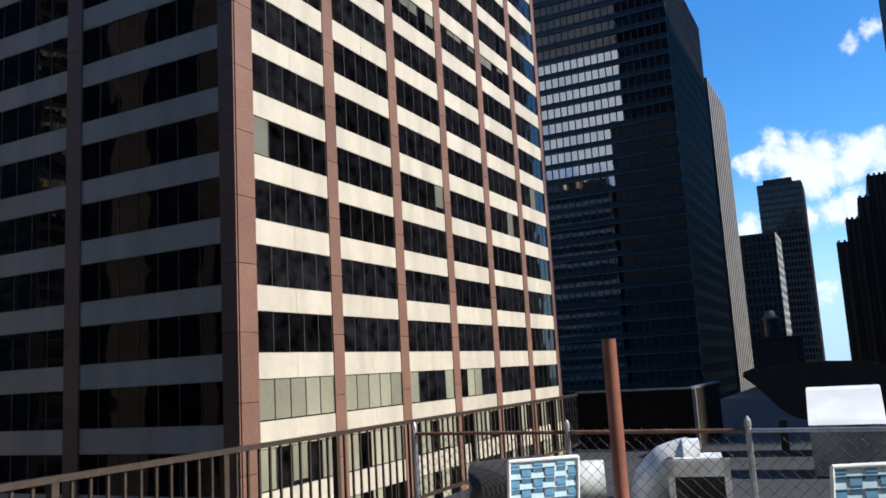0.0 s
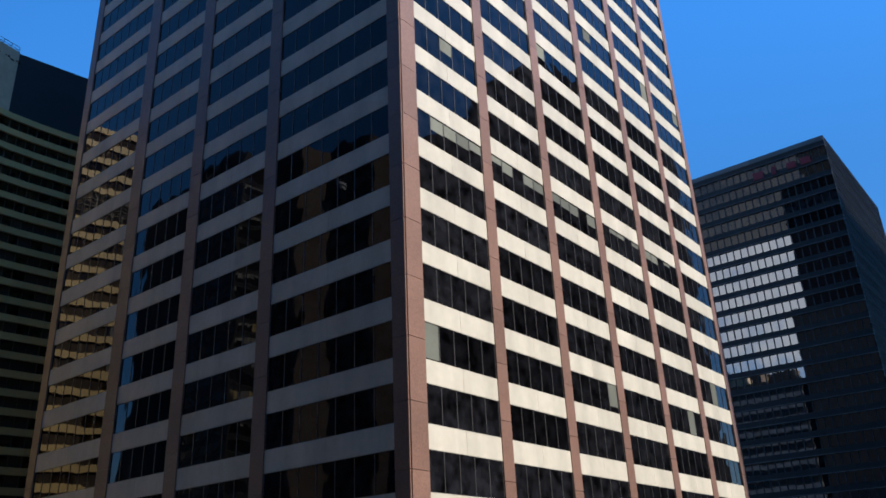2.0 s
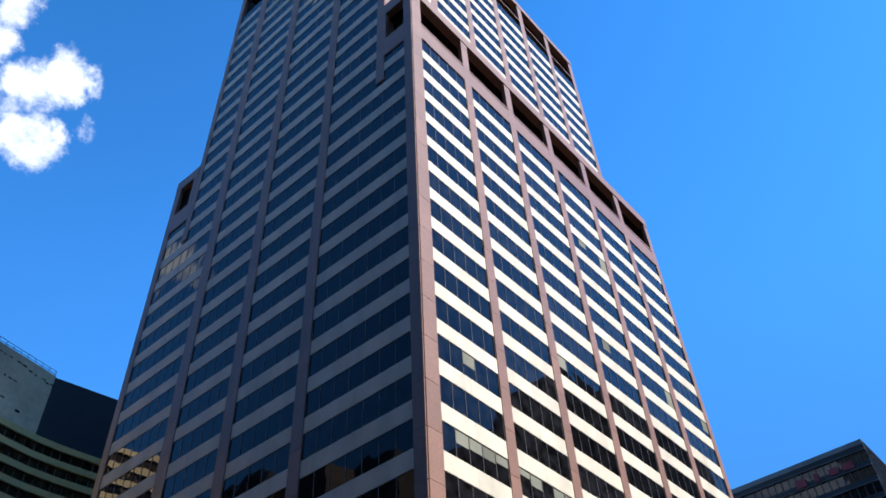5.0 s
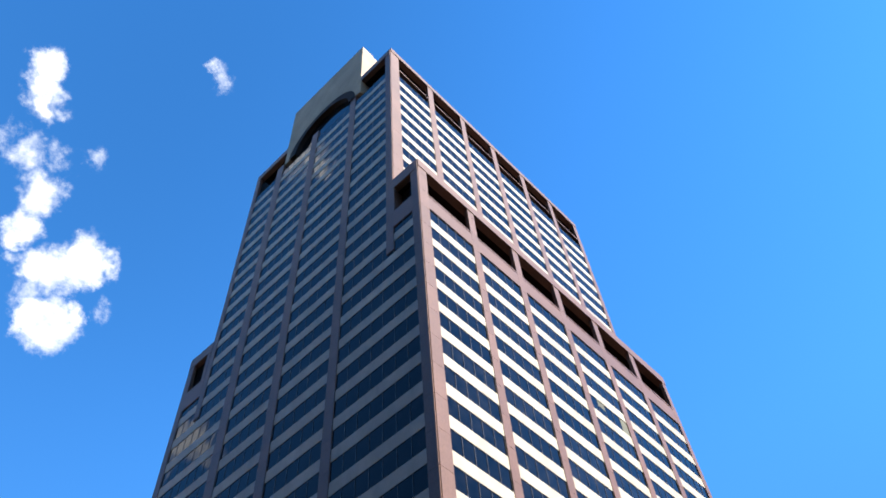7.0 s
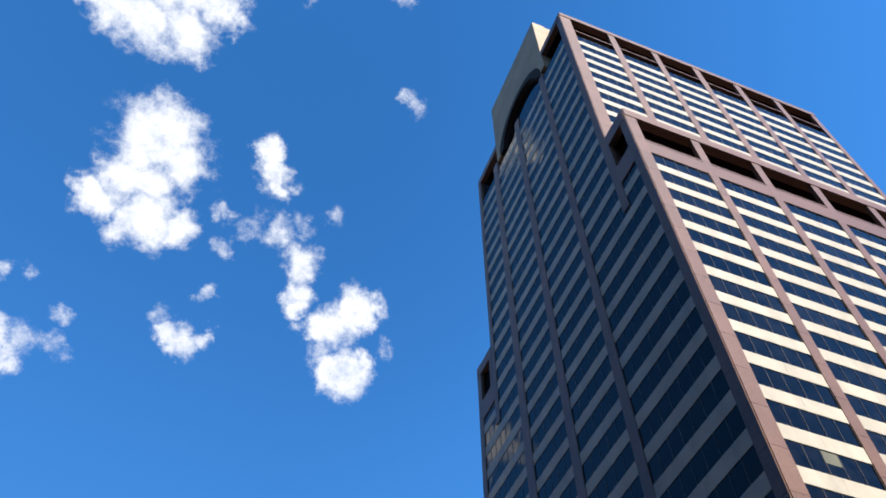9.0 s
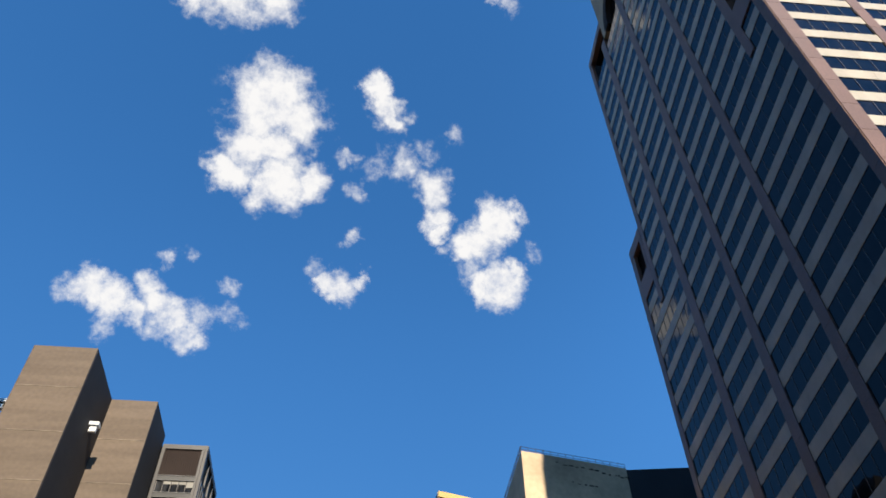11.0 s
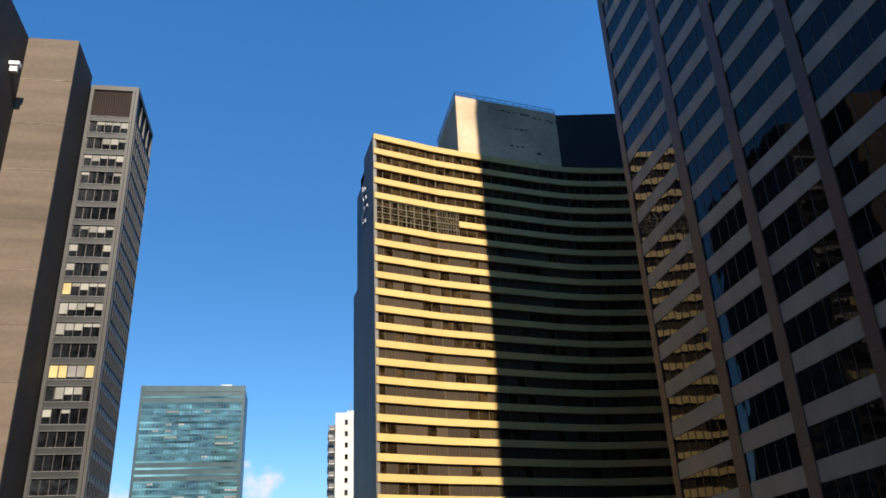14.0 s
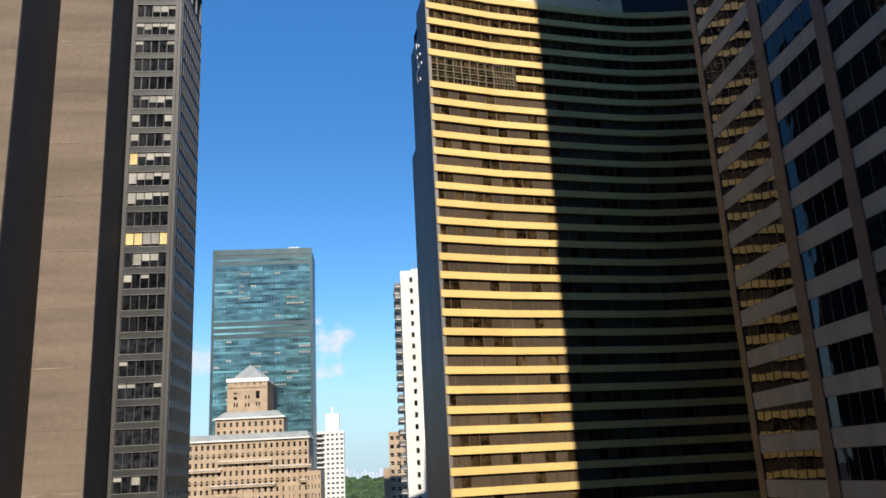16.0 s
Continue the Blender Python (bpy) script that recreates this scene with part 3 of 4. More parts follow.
PALE_BLIND = material("hotel_curtain", (0.065, 0.042, 0.022), 0.9, per_piece=0.35)
for k in range(45):
    z = GZ + 0.2 - GB - k * GF
    for j, (m, w) in enumerate(FRAMES):
        n = max(2, round(w / 1.55))
        if not (k == 5 and j <= 1):
            add_panel(hotel, "gold_band", at(m, 0, z), w + 0.02, GB, GOLD, -0.12, 0.5)
        elif j == 1:
            add_panel(hotel, "gold_band", at(m, w * 0.36, z), w * 0.64 + 0.02, GB, GOLD, -0.12, 0.5)
        if k < 44:
            add_window(hotel, at(m, 0, z - GF + GB), w, GF - GB, n, GOLD_GLASS, BRONZE, depth=0.3, bar=0.09)
            if k > 5:
                cs = Shape()
                for i in range(0, n):
                    if rngh.random() < 0.7:
                        cs.box((i + 0.06) * w / n, (i + 0.94) * w / n, 0.27, 0.295, 0.04, GF - GB - 0.06)
                if cs.v:
                    put("curtain", cs.mesh("curtain", PALE_BLIND), hotel, at(m, 0, z - GF + GB))
LATTICE = material("pale_bronze", (0.20, 0.165, 0.105), 0.5)
grid = Shape()
m, w = FRAMES[0]
for i in range(9):
    grid.box(w * i / 8 - 0.05, w * i / 8 + 0.05, 0.05, 0.25, 0, 4.1)
for z in (0.0, 1.0, 2.0, 3.0, 4.1):
    grid.box(0, w + 0.02, 0.06, 0.24, z - 0.05, z + 0.05)
zg = GZ + 0.2 - GB - 5 * GF - GF + GB
put("lattice", grid.mesh("lattice", LATTICE), hotel, at(m, 0, zg), "bronze lattice over a double-height window")
put("lattice", grid.mesh("lattice", LATTICE), hotel, at(FRAMES[1][0] @ Matrix.Diagonal((0.36 * FRAMES[1][1] / w, 1, 1, 1)), 0, zg))
for m2, f in ((FRAMES[0][0], FRAMES[0][1]), (FRAMES[1][0], FRAMES[1][1] * 0.36)):
    add_panel(hotel, "window", at(m2, 0, zg + GF - GB), f, GB, GOLD_GLASS, 0.26, 0.32)
# the blank slate end wall, in three heights, with its sign
ex, ey = plan[0]
sx, sy = side_back
ml = face_frame((sx, sy), ((ex - sx) / 13.5, (ey - sy) / 13.5))
for i in range(9):
    z0 = -46.6 + i * 13
    add_panel(hotel, "end_panel", at(ml, 0, z0), 13.4, min(12.97, GZ - 4 - z0), SLATE, -0.1, 0.4)
add_panel(hotel, "end_panel", at(ml, 6, GZ - 4.0), 7.4, 4.0, SLATE, -0.1, 0.4)
add_panel(hotel, "end_wing", at(ml, -3.4, -46.6), 3.35, 96.4, SLATE, -0.06, 0.5)
for i in range(4):
    z0 = GZ - 6.4 - i * 1.9
    stroke = Shape().box(4 + (i % 2) * 1.2, 7.2 + (i % 3) * 0.8, -0.22, -0.1, z0, z0 + 0.5).box(4.8 + (i % 3) * 0.5, 5.4 + (i % 3) * 0.5, -0.22, -0.1, z0 + 0.5, z0 + 1.5)
    put("sign_stroke", stroke.mesh("sign_stroke", PALE_MARK), hotel, ml, "plain pale sign stroke")
MZ = 81.9
ma, mb_, mc, md = polar(12.06, MZ / 0.7192), polar(15.5, MZ / 0.6995), polar(20.26, MZ / 0.6677), polar(25.5, MZ / 0.653)
ma, mb_, mc, md = [(x, y + 0.7) for x, y in (ma, mb_, mc, md)]
pent = Shape().prism([ma, mb_, mc, (mc[0] + 0.2, mc[1] + 15), (ma[0] - 0.6, ma[1] + 15)], EYE + GZ - 2, EYE + MZ)
part("penthouse", pent, STUCCO, hotel, "worn cream stucco plant room")
part("penthouse_box", Shape().prism([(mc[0] + 0.02, mc[1] + 0.6), (md[0], md[1] + 0.8), (md[0], md[1] + 15), (mc[0] + 0.02, mc[1] + 15)], EYE + GZ - 2, EYE + MZ + 0.15), BLACK, hotel, "black clad plant room")
rail = Shape()
for p, q in ((ma, mc), (ma, (ma[0] - 0.6, ma[1] + 15))):
    n = 14
    for i in range(n + 1):
        f = i / n
        x, y = p[0] + (q[0] - p[0]) * f, p[1] + 0.4 + (q[1] - p[1]) * f
        rail.tube((x, y, EYE + MZ), (x, y, EYE + MZ + 1.1), 0.05, 5)
    for z in (0.55, 1.1):
        rail.tube((p[0], p[1] + 0.4, EYE + MZ + z), (q[0], q[1] + 0.4, EYE + MZ + z), 0.05, 5)
part("roof_rail", rail, MULLION, hotel)
cracks = Shape()
rc = random.Random(3)
mw = face_frame(ma, ((mc[0] - ma[0]) / math.hypot(mc[0] - ma[0], mc[1] - ma[1]), (mc[1] - ma[1]) / math.hypot(mc[0] - ma[0], mc[1] - ma[1])))
for zb, xs in ((MZ - 4.6, (8.5, 13)), (MZ - 8.2, (9.5, 12.5)), (MZ - 1.3, (6, 19))):
    x = xs[0]
    while x < xs[1]:
        l = rc.uniform(0.15, 0.9)
        zz = zb + rc.uniform(-0.15, 0.15) - (x - xs[0]) * 0.06
        cracks.box(x, x + l, -0.04, 0.3, zz, zz + rc.uniform(0.08, 0.3))
        x += l + rc.uniform(0.05, 0.9)
cracks.box(14.5, 15.3, -0.04, 0.3, MZ - 9.2, MZ - 8.8)
put("wall_patch", cracks.mesh("wall_patch", LOUVRE), hotel, mw)

# ---- the concrete slab with staggered ends ----
slab = thing("concrete_tower", "tan concrete tower with staggered blind ends and strip windows", "tower", (-50, 113.7, 0))
BH = 100.9
Y1, Y2, Y3 = 113.7, 128.0, 138.8


def lifts(x0, x1, y, z0, z1, step, mat):
    z = z1
    while z > z0:
        zb = max(z0, z - step)
        add_panel(slab, "cast_panel", Matrix.Translation((x0, y, EYE + zb + 0.03)), x1 - x0, z - zb - 0.03, mat, 0, 0.5)
        if zb > z0 and int(z * 7) % 3:
            add_panel(slab, "joint", Matrix.Translation((x0 + 0.1, y, EYE + zb + 0.03)), x1 - x0 - 0.2, 0.14, PALE_JOINT, -0.03, 0.0)
        z = zb


x1a, x1b, x2b, x3b = -62.4, -0.4505 * Y1, -0.3327 * Y2, -0.2418 * Y3
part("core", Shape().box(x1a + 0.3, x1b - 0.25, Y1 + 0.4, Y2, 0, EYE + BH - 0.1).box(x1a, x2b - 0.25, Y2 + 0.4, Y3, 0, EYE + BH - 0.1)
     .box(x1a, x3b - 0.4, Y3 + 0.5, Y3 * 1.12, 0, EYE + BH - 2.1), DARK_STONE_AND_SHADE, slab, "core and returns with shade put into their dark colour")
part("rear_wing", Shape().box(-112, -41.5, 166, 190, 0, EYE + 104), DARK_STONE_AND_SHADE, slab)
lifts(x1a, x1b, Y1, -46.6, BH, 9.2, CONCRETE)
lifts(x1b - 2, x2b, Y2, -46.6, BH, 9.2, CONCRETE)
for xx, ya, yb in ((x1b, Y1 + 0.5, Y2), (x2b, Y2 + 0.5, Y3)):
    part("return_wall", Shape().box(xx - 0.25, xx, ya, yb, 0, EYE + BH), DARK_STONE_AND_SHADE, slab)
ZT3 = 98.9
w3 = x3b - (x2b + 0.2)
m3 = face_frame((x2b + 0.2, Y3), (1, 0))
PW = 1.1
POST_METAL = material("post_metal", (0.065, 0.06, 0.055), 0.5, 0.2, stain=0.25, streak=1)
for u, pw in ((0, 0.6), (w3 - PW, 0.5), (w3 - PW + 0.56, PW - 0.56)):
    add_panel(slab, "corner_post", at(m3, u, -46.6), pw, ZT3 + 46.6, POST_METAL, -0.18, 0.5)
add_panel(slab, "roof_beam", at(m3, 0, ZT3 - 1.0), w3, 1.0, POST_METAL, -0.2, 0.5)
GW = w3 - 0.6 - PW
grille = Shape()
for i in range(16):
    x = 0.6 + GW * i / 16
    grille.box(x, x + 0.22, 0.0, 0.15, 0, 6.0)
grille.box(0.6, 0.6 + GW, 0.2, 0.3, 0, 6.0)
put("grille", grille.mesh("grille", LOUVRE), slab, at(m3, 0, ZT3 - 7.0), "bronze plant grille")
SHADE = material("office_shade", (0.33, 0.31, 0.27), 0.8, per_piece=0.3)
WARM_SHADE = material("yellowed_shade", (0.62, 0.46, 0.20), 0.8, per_piece=0.2)
SILL = material("pale_sill", (0.17, 0.17, 0.165), 0.5)
# how far the shades of each storey are drawn, pane by pane: . none, s short, h half, f full, y yellowed
DRAWN = {0: ".sssh", 1: "..hhs", 2: "shssh", 3: "s...s", 6: ".shhs", 7: "h...h", 8: "h...h", 9: "yshss", 10: "fhhsh", 11: "fhhss", 13: "yyffy", 14: ".fhh.", 15: "h.s..", 19: "s....", 20: "ss..s", 24: "s.h..", 27: ".sshs", 30: "hs..s"}
REACH = {"s": 0.75, "h": 1.35, "f": 2.1, "y": 2.2}
for k in range(37):
    z = ZT3 - 7.6 - 3.7 * k
    add_panel(slab, "spandrel", at(m3, 0.6, z - 0.45), GW, 1.05, DARK_SPANDREL, 0.0, 0.4)
    add_panel(slab, "sill", at(m3, 0.6, z + 0.52), GW, 0.1, SILL, -0.09, 0.0)
    add_panel(slab, "sill", at(m3, 0.6, z - 0.5), GW, 0.07, SILL, -0.07, 0.0)
    add_window(slab, at(m3, 0.6, z - 3.1), GW, 2.65, 5, OFFICE_GLASS, MULLION, depth=0.2, bar=0.1)
    for i, mark in enumerate(DRAWN.get(k, ".....")):
        if mark != ".":
            hgt = REACH[mark]
            add_panel(slab, "shade", at(m3, 0.72 + GW / 5 * i, z - 0.5 - hgt), GW / 5 - 0.16, hgt, WARM_SHADE if mark == "y" else SHADE, 0.16, 0.19)
m4 = face_frame((x3b, Y3), (0, 1))
SIDE = Y3 * 0.12
for k in range(37):
    z = ZT3 - 7.6 - 3.7 * k
    add_panel(slab, "spandrel", at(m4, 0.8, z - 0.6), SIDE - 0.8, 1.2, DARK_SPANDREL, 0.02, 0.4)
    add_panel(slab, "sill", at(m4, 0.8, z + 0.56), SIDE - 0.8, 0.12, GREY_METAL, -0.12, 0.05)
    add_window(slab, at(m4, 0.8, z - 3.1), SIDE - 0.8, 2.5, 9, OFFICE_GLASS, MULLION, depth=0.16, bar=0.14)
fin = Shape().box(-0.07, 0.07, -0.1, 0.1, -46.6, ZT3 - 7.5).mesh("fin", DARK_SPANDREL)
for i in range(10):
    put("fin", fin, slab, at(m4, 0.8 + (SIDE - 0.8) * i / 9, 0))
open_top = Shape()
for i in range(5):
    y = 0.8 + (SIDE - 1.2) * i / 4
    open_top.box(y - 0.2, y + 0.2, 0.0, 0.5, ZT3 - 7.0, ZT3 - 1.0)
open_top.box(0, SIDE, -0.05, 0.5, ZT3 - 1.0, ZT3)
put("roof_frame", open_top.mesh("roof_frame", GREY_METAL), slab, m4)
for p in ((x1a - 0.9, Y1 + 0.5, EYE + 88), (x1b + 0.8, Y1 + 9, EYE + 90.5)):
    part("floodlight", Shape().box(p[0] - 0.9, p[0] + 0.9, p[1] - 0.6, p[1] + 0.6, p[2], p[2] + 0.7).box(p[0] - 0.6, p[0] + 0.6, p[1] - 0.3, p[1] + 0.3, p[2] - 1.2, p[2]), WHITE_BOX, slab, "white floodlight box")


# ---- generic blocks with real openings ----
def grid_face(owner, m, width, z0, z1, floor, sill, head, cols, glass, frame_mat, wall_mat, pier=0.4, panes=1, front=-0.05):
    """A wall face of bands and piers, with the windows set back between them."""
    bay = width / cols
    wall, panes_, bars = Shape(), Shape(), Shape()
    z = z1
    while z - floor > z0:
        wall.box(0, width, front, 0.4, z - floor + head, z)
        for i in range(cols):
            u0, u1 = i * bay + pier / 2, (i + 1) * bay - pier / 2
            panes_.box(u0, u1, 0.2, 0.26, z - floor, z - floor + head)
            bars.box(u0, u1, 0.12, 0.21, z - floor + head * 0.5 - 0.04, z - floor + head * 0.5 + 0.04)
            bars.box(u0, u1, 0.0, 0.2, z - floor - 0.02, z - floor + 0.1)
        z -= floor
    for i in range(cols + 1):
        wall.box(max(0, i * bay - pier / 2), min(width, i * bay + pier / 2), front + 0.01, 0.4, z, z1 - 0.01)
    put("wall", wall.mesh("wall", wall_mat), owner, m, kind="stuff")
    ob = put("glazing", panes_.mesh("glazing", glass), owner, m, kind="stuff")
    put("sash", bars.mesh("sash", frame_mat), ob, m, kind="stuff")


def block(owner, name, x0, x1, y0, y1, z0, z1, mat, label=""):
    return part(name, Shape().box(x0, x1, y0, y1, EYE + z0, EYE + z1), mat, owner, label)


# the dark bank tower beyond the striped one
UX = 190.0
UY, UZ = UX * 0.170, UX * 0.514
dark = thing("dark_tower", "dark glass and metal office tower with fine ribs", "tower", (UX, UY, 0))
block(dark, "core", UX + 0.3, UX * 1.288, UY + 0.3, UY + 52, -46.6, UZ - 0.4, DARK_CORE)
mu = face_frame((UX, UY + 52), (0, -1))
add_panel(dark, "parapet", at(mu, 0, UZ - 1.2), 52, 1.2, LIGHT_METAL, -0.3, 0.5)
z = UZ - 1.2
while z > -46:
    add_panel(dark, "ledge", at(mu, 0, z - 1.3), 52, 0.14, LIGHT_METAL, -0.3, 0.0)
    add_panel(dark, "spandrel", at(mu, 0, z - 1.25), 52, 1.25, SLAB_METAL, -0.15, 0.3)
    add_window(dark, at(mu, 0, z - 3.9), 52, 2.65, 30, SLAB_GLASS if z < UZ - 17 else DULL_GLASS, RIB_METAL, depth=0.2, bar=0.2, proud=0.2)
    z -= 3.9
for u0, u1, z0, z1 in ((34.5, 37.0, -6.0, -2.6), (39.0, 40.0, -6.0, -2.4), (40.0, 41.6, -6.0, -5.0), (42.6, 44.8, -5.8, -2.8), (45.9, 48.2, -5.8, -2.6)):
    put("sign_stroke", Shape().box(u0, u1, -0.5, -0.28, UZ + z0 * 0.8 - 1.2, UZ + z1 * 0.8 - 2).mesh("sign_stroke", RED_MARK), dark, mu, "dull red sign stroke")
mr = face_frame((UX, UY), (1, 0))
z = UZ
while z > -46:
    add_panel(dark, "side_spandrel", at(mr, 0, z - 1.25), UX * 0.285, 1.25, SHADED_SIDE_GLASS, 0.0, 0.3)
    add_window(dark, at(mr, 0, z - 3.9), UX * 0.285, 2.65, 26, SHADED_SIDE_GLASS, SLAB_METAL, depth=0.12, bar=0.14)
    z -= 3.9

ribbed = thing("ribbed_tower", "pale tower with upright stone ribs and dark window strips", "tower", (UX * 1.3, UY, 0))
rx0, rx1, rz = UX * 1.30, UX * 1.49, UX * 0.437
block(ribbed, "core", rx0 + 0.5, rx1, UY + 0.6, UY + 40, -46.6, rz, DARK_STONE_AND_SHADE)
for i in range(9):
    x = rx0 + (rx1 - rx0) * i / 8.5
    block(ribbed, "rib", x, x + 2.0, UY - 0.4, UY + 0.7, -46.6, rz, RIB)
mz = face_frame((rx0, UY + 0.3), (1, 0))
z = rz - 2
while z > -46:
    add_window(ribbed, at(mz, 0, z - 2.2), rx1 - rx0, 2.2, 8, DULL_GLASS, MULLION)
    add_panel(ribbed, "spandrel", at(mz, 0, z - 3.7), rx1 - rx0, 1.5, GREY_STONE, 0.0, 0.3)
    z -= 3.7

mid = thing("striped_stone_tower", "grey stone tower with dark upright window strips", "tower", (380, 28, 0))
block(mid, "core", 380.4, 410, 28.3, 44, -46.6, 52.4, DARK_CORE)
grid_face(mid, face_frame((380, 44), (0, -1)), 16, -46.6, 52.6, 3.8, 1.0, 2.6, 8, DULL_GLASS, MULLION, DARK_STONE_AND_SHADE, pier=0.9)
grid_face(mid, face_frame((380, 28), (1, 0)), 30, -46.6, 52.6, 3.8, 1.0, 2.2, 10, DULL_GLASS, MULLION, RIB, pier=1.4)
far = thing("slim_dark_tower", "slim dark tower with a notched roof", "tower", (520, 22, 0))
block(far, "core", 520.4, 550, 20.5, 45, -46.6, 100.5, DARK_CORE)
grid_face(far, face_frame((520, 45.5), (0, -1)), 24.8, -46.6, 101, 3.9, 1.0, 2.5, 14, DULL_GLASS, DARK_STONE_AND_SHADE, DARK_STONE_AND_SHADE, pier=0.6)
grid_face(far, face_frame((520, 20.7), (1, 0)), 30, -46.6, 97, 3.9, 1.0, 2.5, 12, DULL_GLASS, DARK_STONE_AND_SHADE, DARK_STONE_AND_SHADE, pier=0.6)
block(far, "roof_house", 524, 545, 26, 42, 100, 104.5, DARK_STONE_AND_SHADE)

deco = thing("stepped_dark_tower", "dark stepped masonry tower", "tower", (300, 0, 0))
for y0, y1, zt in ((3.6, 0.1, 35.4), (0.1, -4.4, 43), (-4.4, -8, 50.2), (-8, -40, 57.5)):
    block(deco, "step", 300 + (3.6 - y0) * 0.5, 345, y1, y0, -46.6, zt, DARK_STONE_AND_SHADE)
    mm = face_frame((300 + (3.6 - y0) * 0.5 - 0.05, y0), (0, -1))
    n = max(2, round((y0 - y1) / 1.6))
    pil = Shape().box(0, (y0 - y1) * 0.45 / n, -0.35, 0.2, -40, zt + 0.6).mesh("pilaster", DARK_STONE_AND_SHADE)
    for i in range(n):
        put("pilaster", pil, deco, at(mm, (y0 - y1) * (i + 0.25) / n, 0))
edge = thing("tall_dark_tower", "tall dark office tower with stepped roof", "tower", (150, -9.2, 0))
for y0, y1, zt in ((-12.4, -24, 112), (-24, -46, 124), (-46, -76, 110)):
    block(edge, "shaft", 150, 200, y1, y0, -46.6, zt, DARK_STONE_AND_SHADE)
grid_face(edge, face_frame((149.7, -12.4), (0, -1)), 50, -46.6, 104, 3.9, 1.0, 2.4, 16, DULL_GLASS, DARK_STONE_AND_SHADE, DARK_STONE_AND_SHADE, pier=1.0)

# ---- north of the street: glass tower, old hotel, white blocks, park ----
GY, GTZ = 470.0, 0.2815 * 470
gx0, gx1 = -GY * math.tan(radians(10.96)), -GY * math.tan(radians(4.10))
green = thing("green_glass_tower", "tall tower of blue-green curtain wall glass", "tower", (gx0, GY, 0))
block(green, "core", gx0 + 0.4, gx1 - 0.4, GY + 0.5, GY + 30, -46.6, GTZ - 0.3, GREEN_METAL)
mg = face_frame((gx0, GY), (1, 0))
gw = gx1 - gx0
add_panel(green, "parapet", at(mg, 0, GTZ - 3.5), gw, 3.5, GREEN_METAL, -0.1, 0.4)
z = GTZ - 3.5
rg = random.Random(21)
while z > -46:
    if 82 < z < 90 or z > GTZ - 9:
        add_panel(green, "plant_louvre", at(mg, 0, z - 2.5), gw, 2.5, GREEN_METAL, 0.1, 0.3)
    else:
        for q in range(8):
            add_window(green, at(mg, 1.4 + q * (gw - 2.8) / 8, z - 2.5), (gw - 2.8) / 8, 2.5, 4, GREEN_GLASS, GREEN_METAL, depth=0.1, bar=0.34)
            if rg.random() < 0.16:
                add_panel(green, "shade", at(mg, 1.6 + q * (gw - 2.8) / 8, z - 1.0), (gw - 2.8) / 8 * rg.choice((0.5, 0.95)), 0.9, SHADE, 0.04, 0.09)
    add_panel(green, "spandrel", at(mg, 0, z - 3.6), gw, 1.1, GREEN_SPANDREL, -0.02, 0.3)
    z -= 3.6
for u in (0, gw - 1.4):
    add_panel(green, "corner_post", at(mg, u, -46.6), 1.4, GTZ + 46.6, GREEN_METAL, -0.15, 0.3)
block(green, "roof_house", gx1 - 14, gx1 - 8, GY + 4, GY + 9, GTZ, GTZ + 1.7, WHITE_WALL)

OY = 340.0


def ox(b):
    return OY * math.tan(radians(b))


old = thing("old_hotel", "buff brick hotel with a domed tower and stepped roofs", "hotel", (ox(-8.8), OY, 0))


def old_face(x0, x1, y, z0, z1, cols, floor=3.4):
    grid_face(old, face_frame((x0, y), (1, 0)), x1 - x0, z0, z1, floor, 1.0, 1.9, cols, DULL_GLASS, OLD_BRICK, OLD_BRICK, pier=(x1 - x0) / cols * 0.58)


sx0, sx1 = ox(-10.05), ox(-7.35)
sw = sx1 - sx0
block(old, "tower_shaft", sx0 + 0.3, sx1 - 0.3, OY + 8.3, OY + 8 + sw, 14, 41.3, OLD_BRICK)
block(old, "tower_front", sx0, sx1, OY + 7.9, OY + 8.4, 26.5, 40.6, OLD_BRICK)
mt = face_frame((sx0, OY + 7.9), (1, 0))
for u, zw, ww, hh in ((2.6, 35.6, 1.5, 0.8), (2.6, 33.4, 1.5, 1.3), (2.6, 30.4, 0.7, 1.8), (3.7, 30.4, 0.7, 1.8), (7.2, 33.6, 0.7, 1.6), (8.5, 33.6, 0.7, 1.6), (7.2, 30.4, 0.7, 1.6), (8.5, 30.4, 0.7, 1.6), (11.6, 33.6, 1.7, 3.2), (11.6, 30.6, 0.7, 1.8), (12.7, 30.6, 0.7, 1.8)):
    add_window(old, at(mt, u, zw, -0.05), ww, hh, 1, DULL_GLASS, OLD_BRICK, depth=0.04, bar=0.06, proud=0.03)
for u in (3.0, 5.6, 8.2, 10.8, 13.4):
    add_window(old, at(mt, u, 39.3, -0.05), 0.5, 1.1, 1, DULL_GLASS, OLD_BRICK, depth=0.04, bar=0.06, proud=0.03)
block(old, "string_course", sx0 - 0.25, sx1 + 0.25, OY + 7.6, OY + 8.3, 38.3, 38.7, OLD_BRICK)
block(old, "tower_return", sx1 - 0.3, sx1 + 2.2, OY + 10, OY + 8 + sw, 24, 39.5, DARK_STONE_AND_SHADE)
block(old, "cornice", sx0 - 0.5, sx1 + 0.5, OY + 7.5, OY + 8.5 + sw, 40.6, 42.2, WHITE_WALL)
cupola = Shape()
cxo, cyo = (sx0 + sx1) / 2, OY + 8 + sw / 2
prev = None
for i in range(7):
    r, zz = (sw / 2 + 0.3) * (1 - (i / 6) ** 1.15), 42.2 + 6.6 * (i / 6)
    if prev:
        cupola.tube((cxo, cyo, EYE + prev[1]), (cxo, cyo, EYE + zz), prev[0], 8, max(r, 0.15))
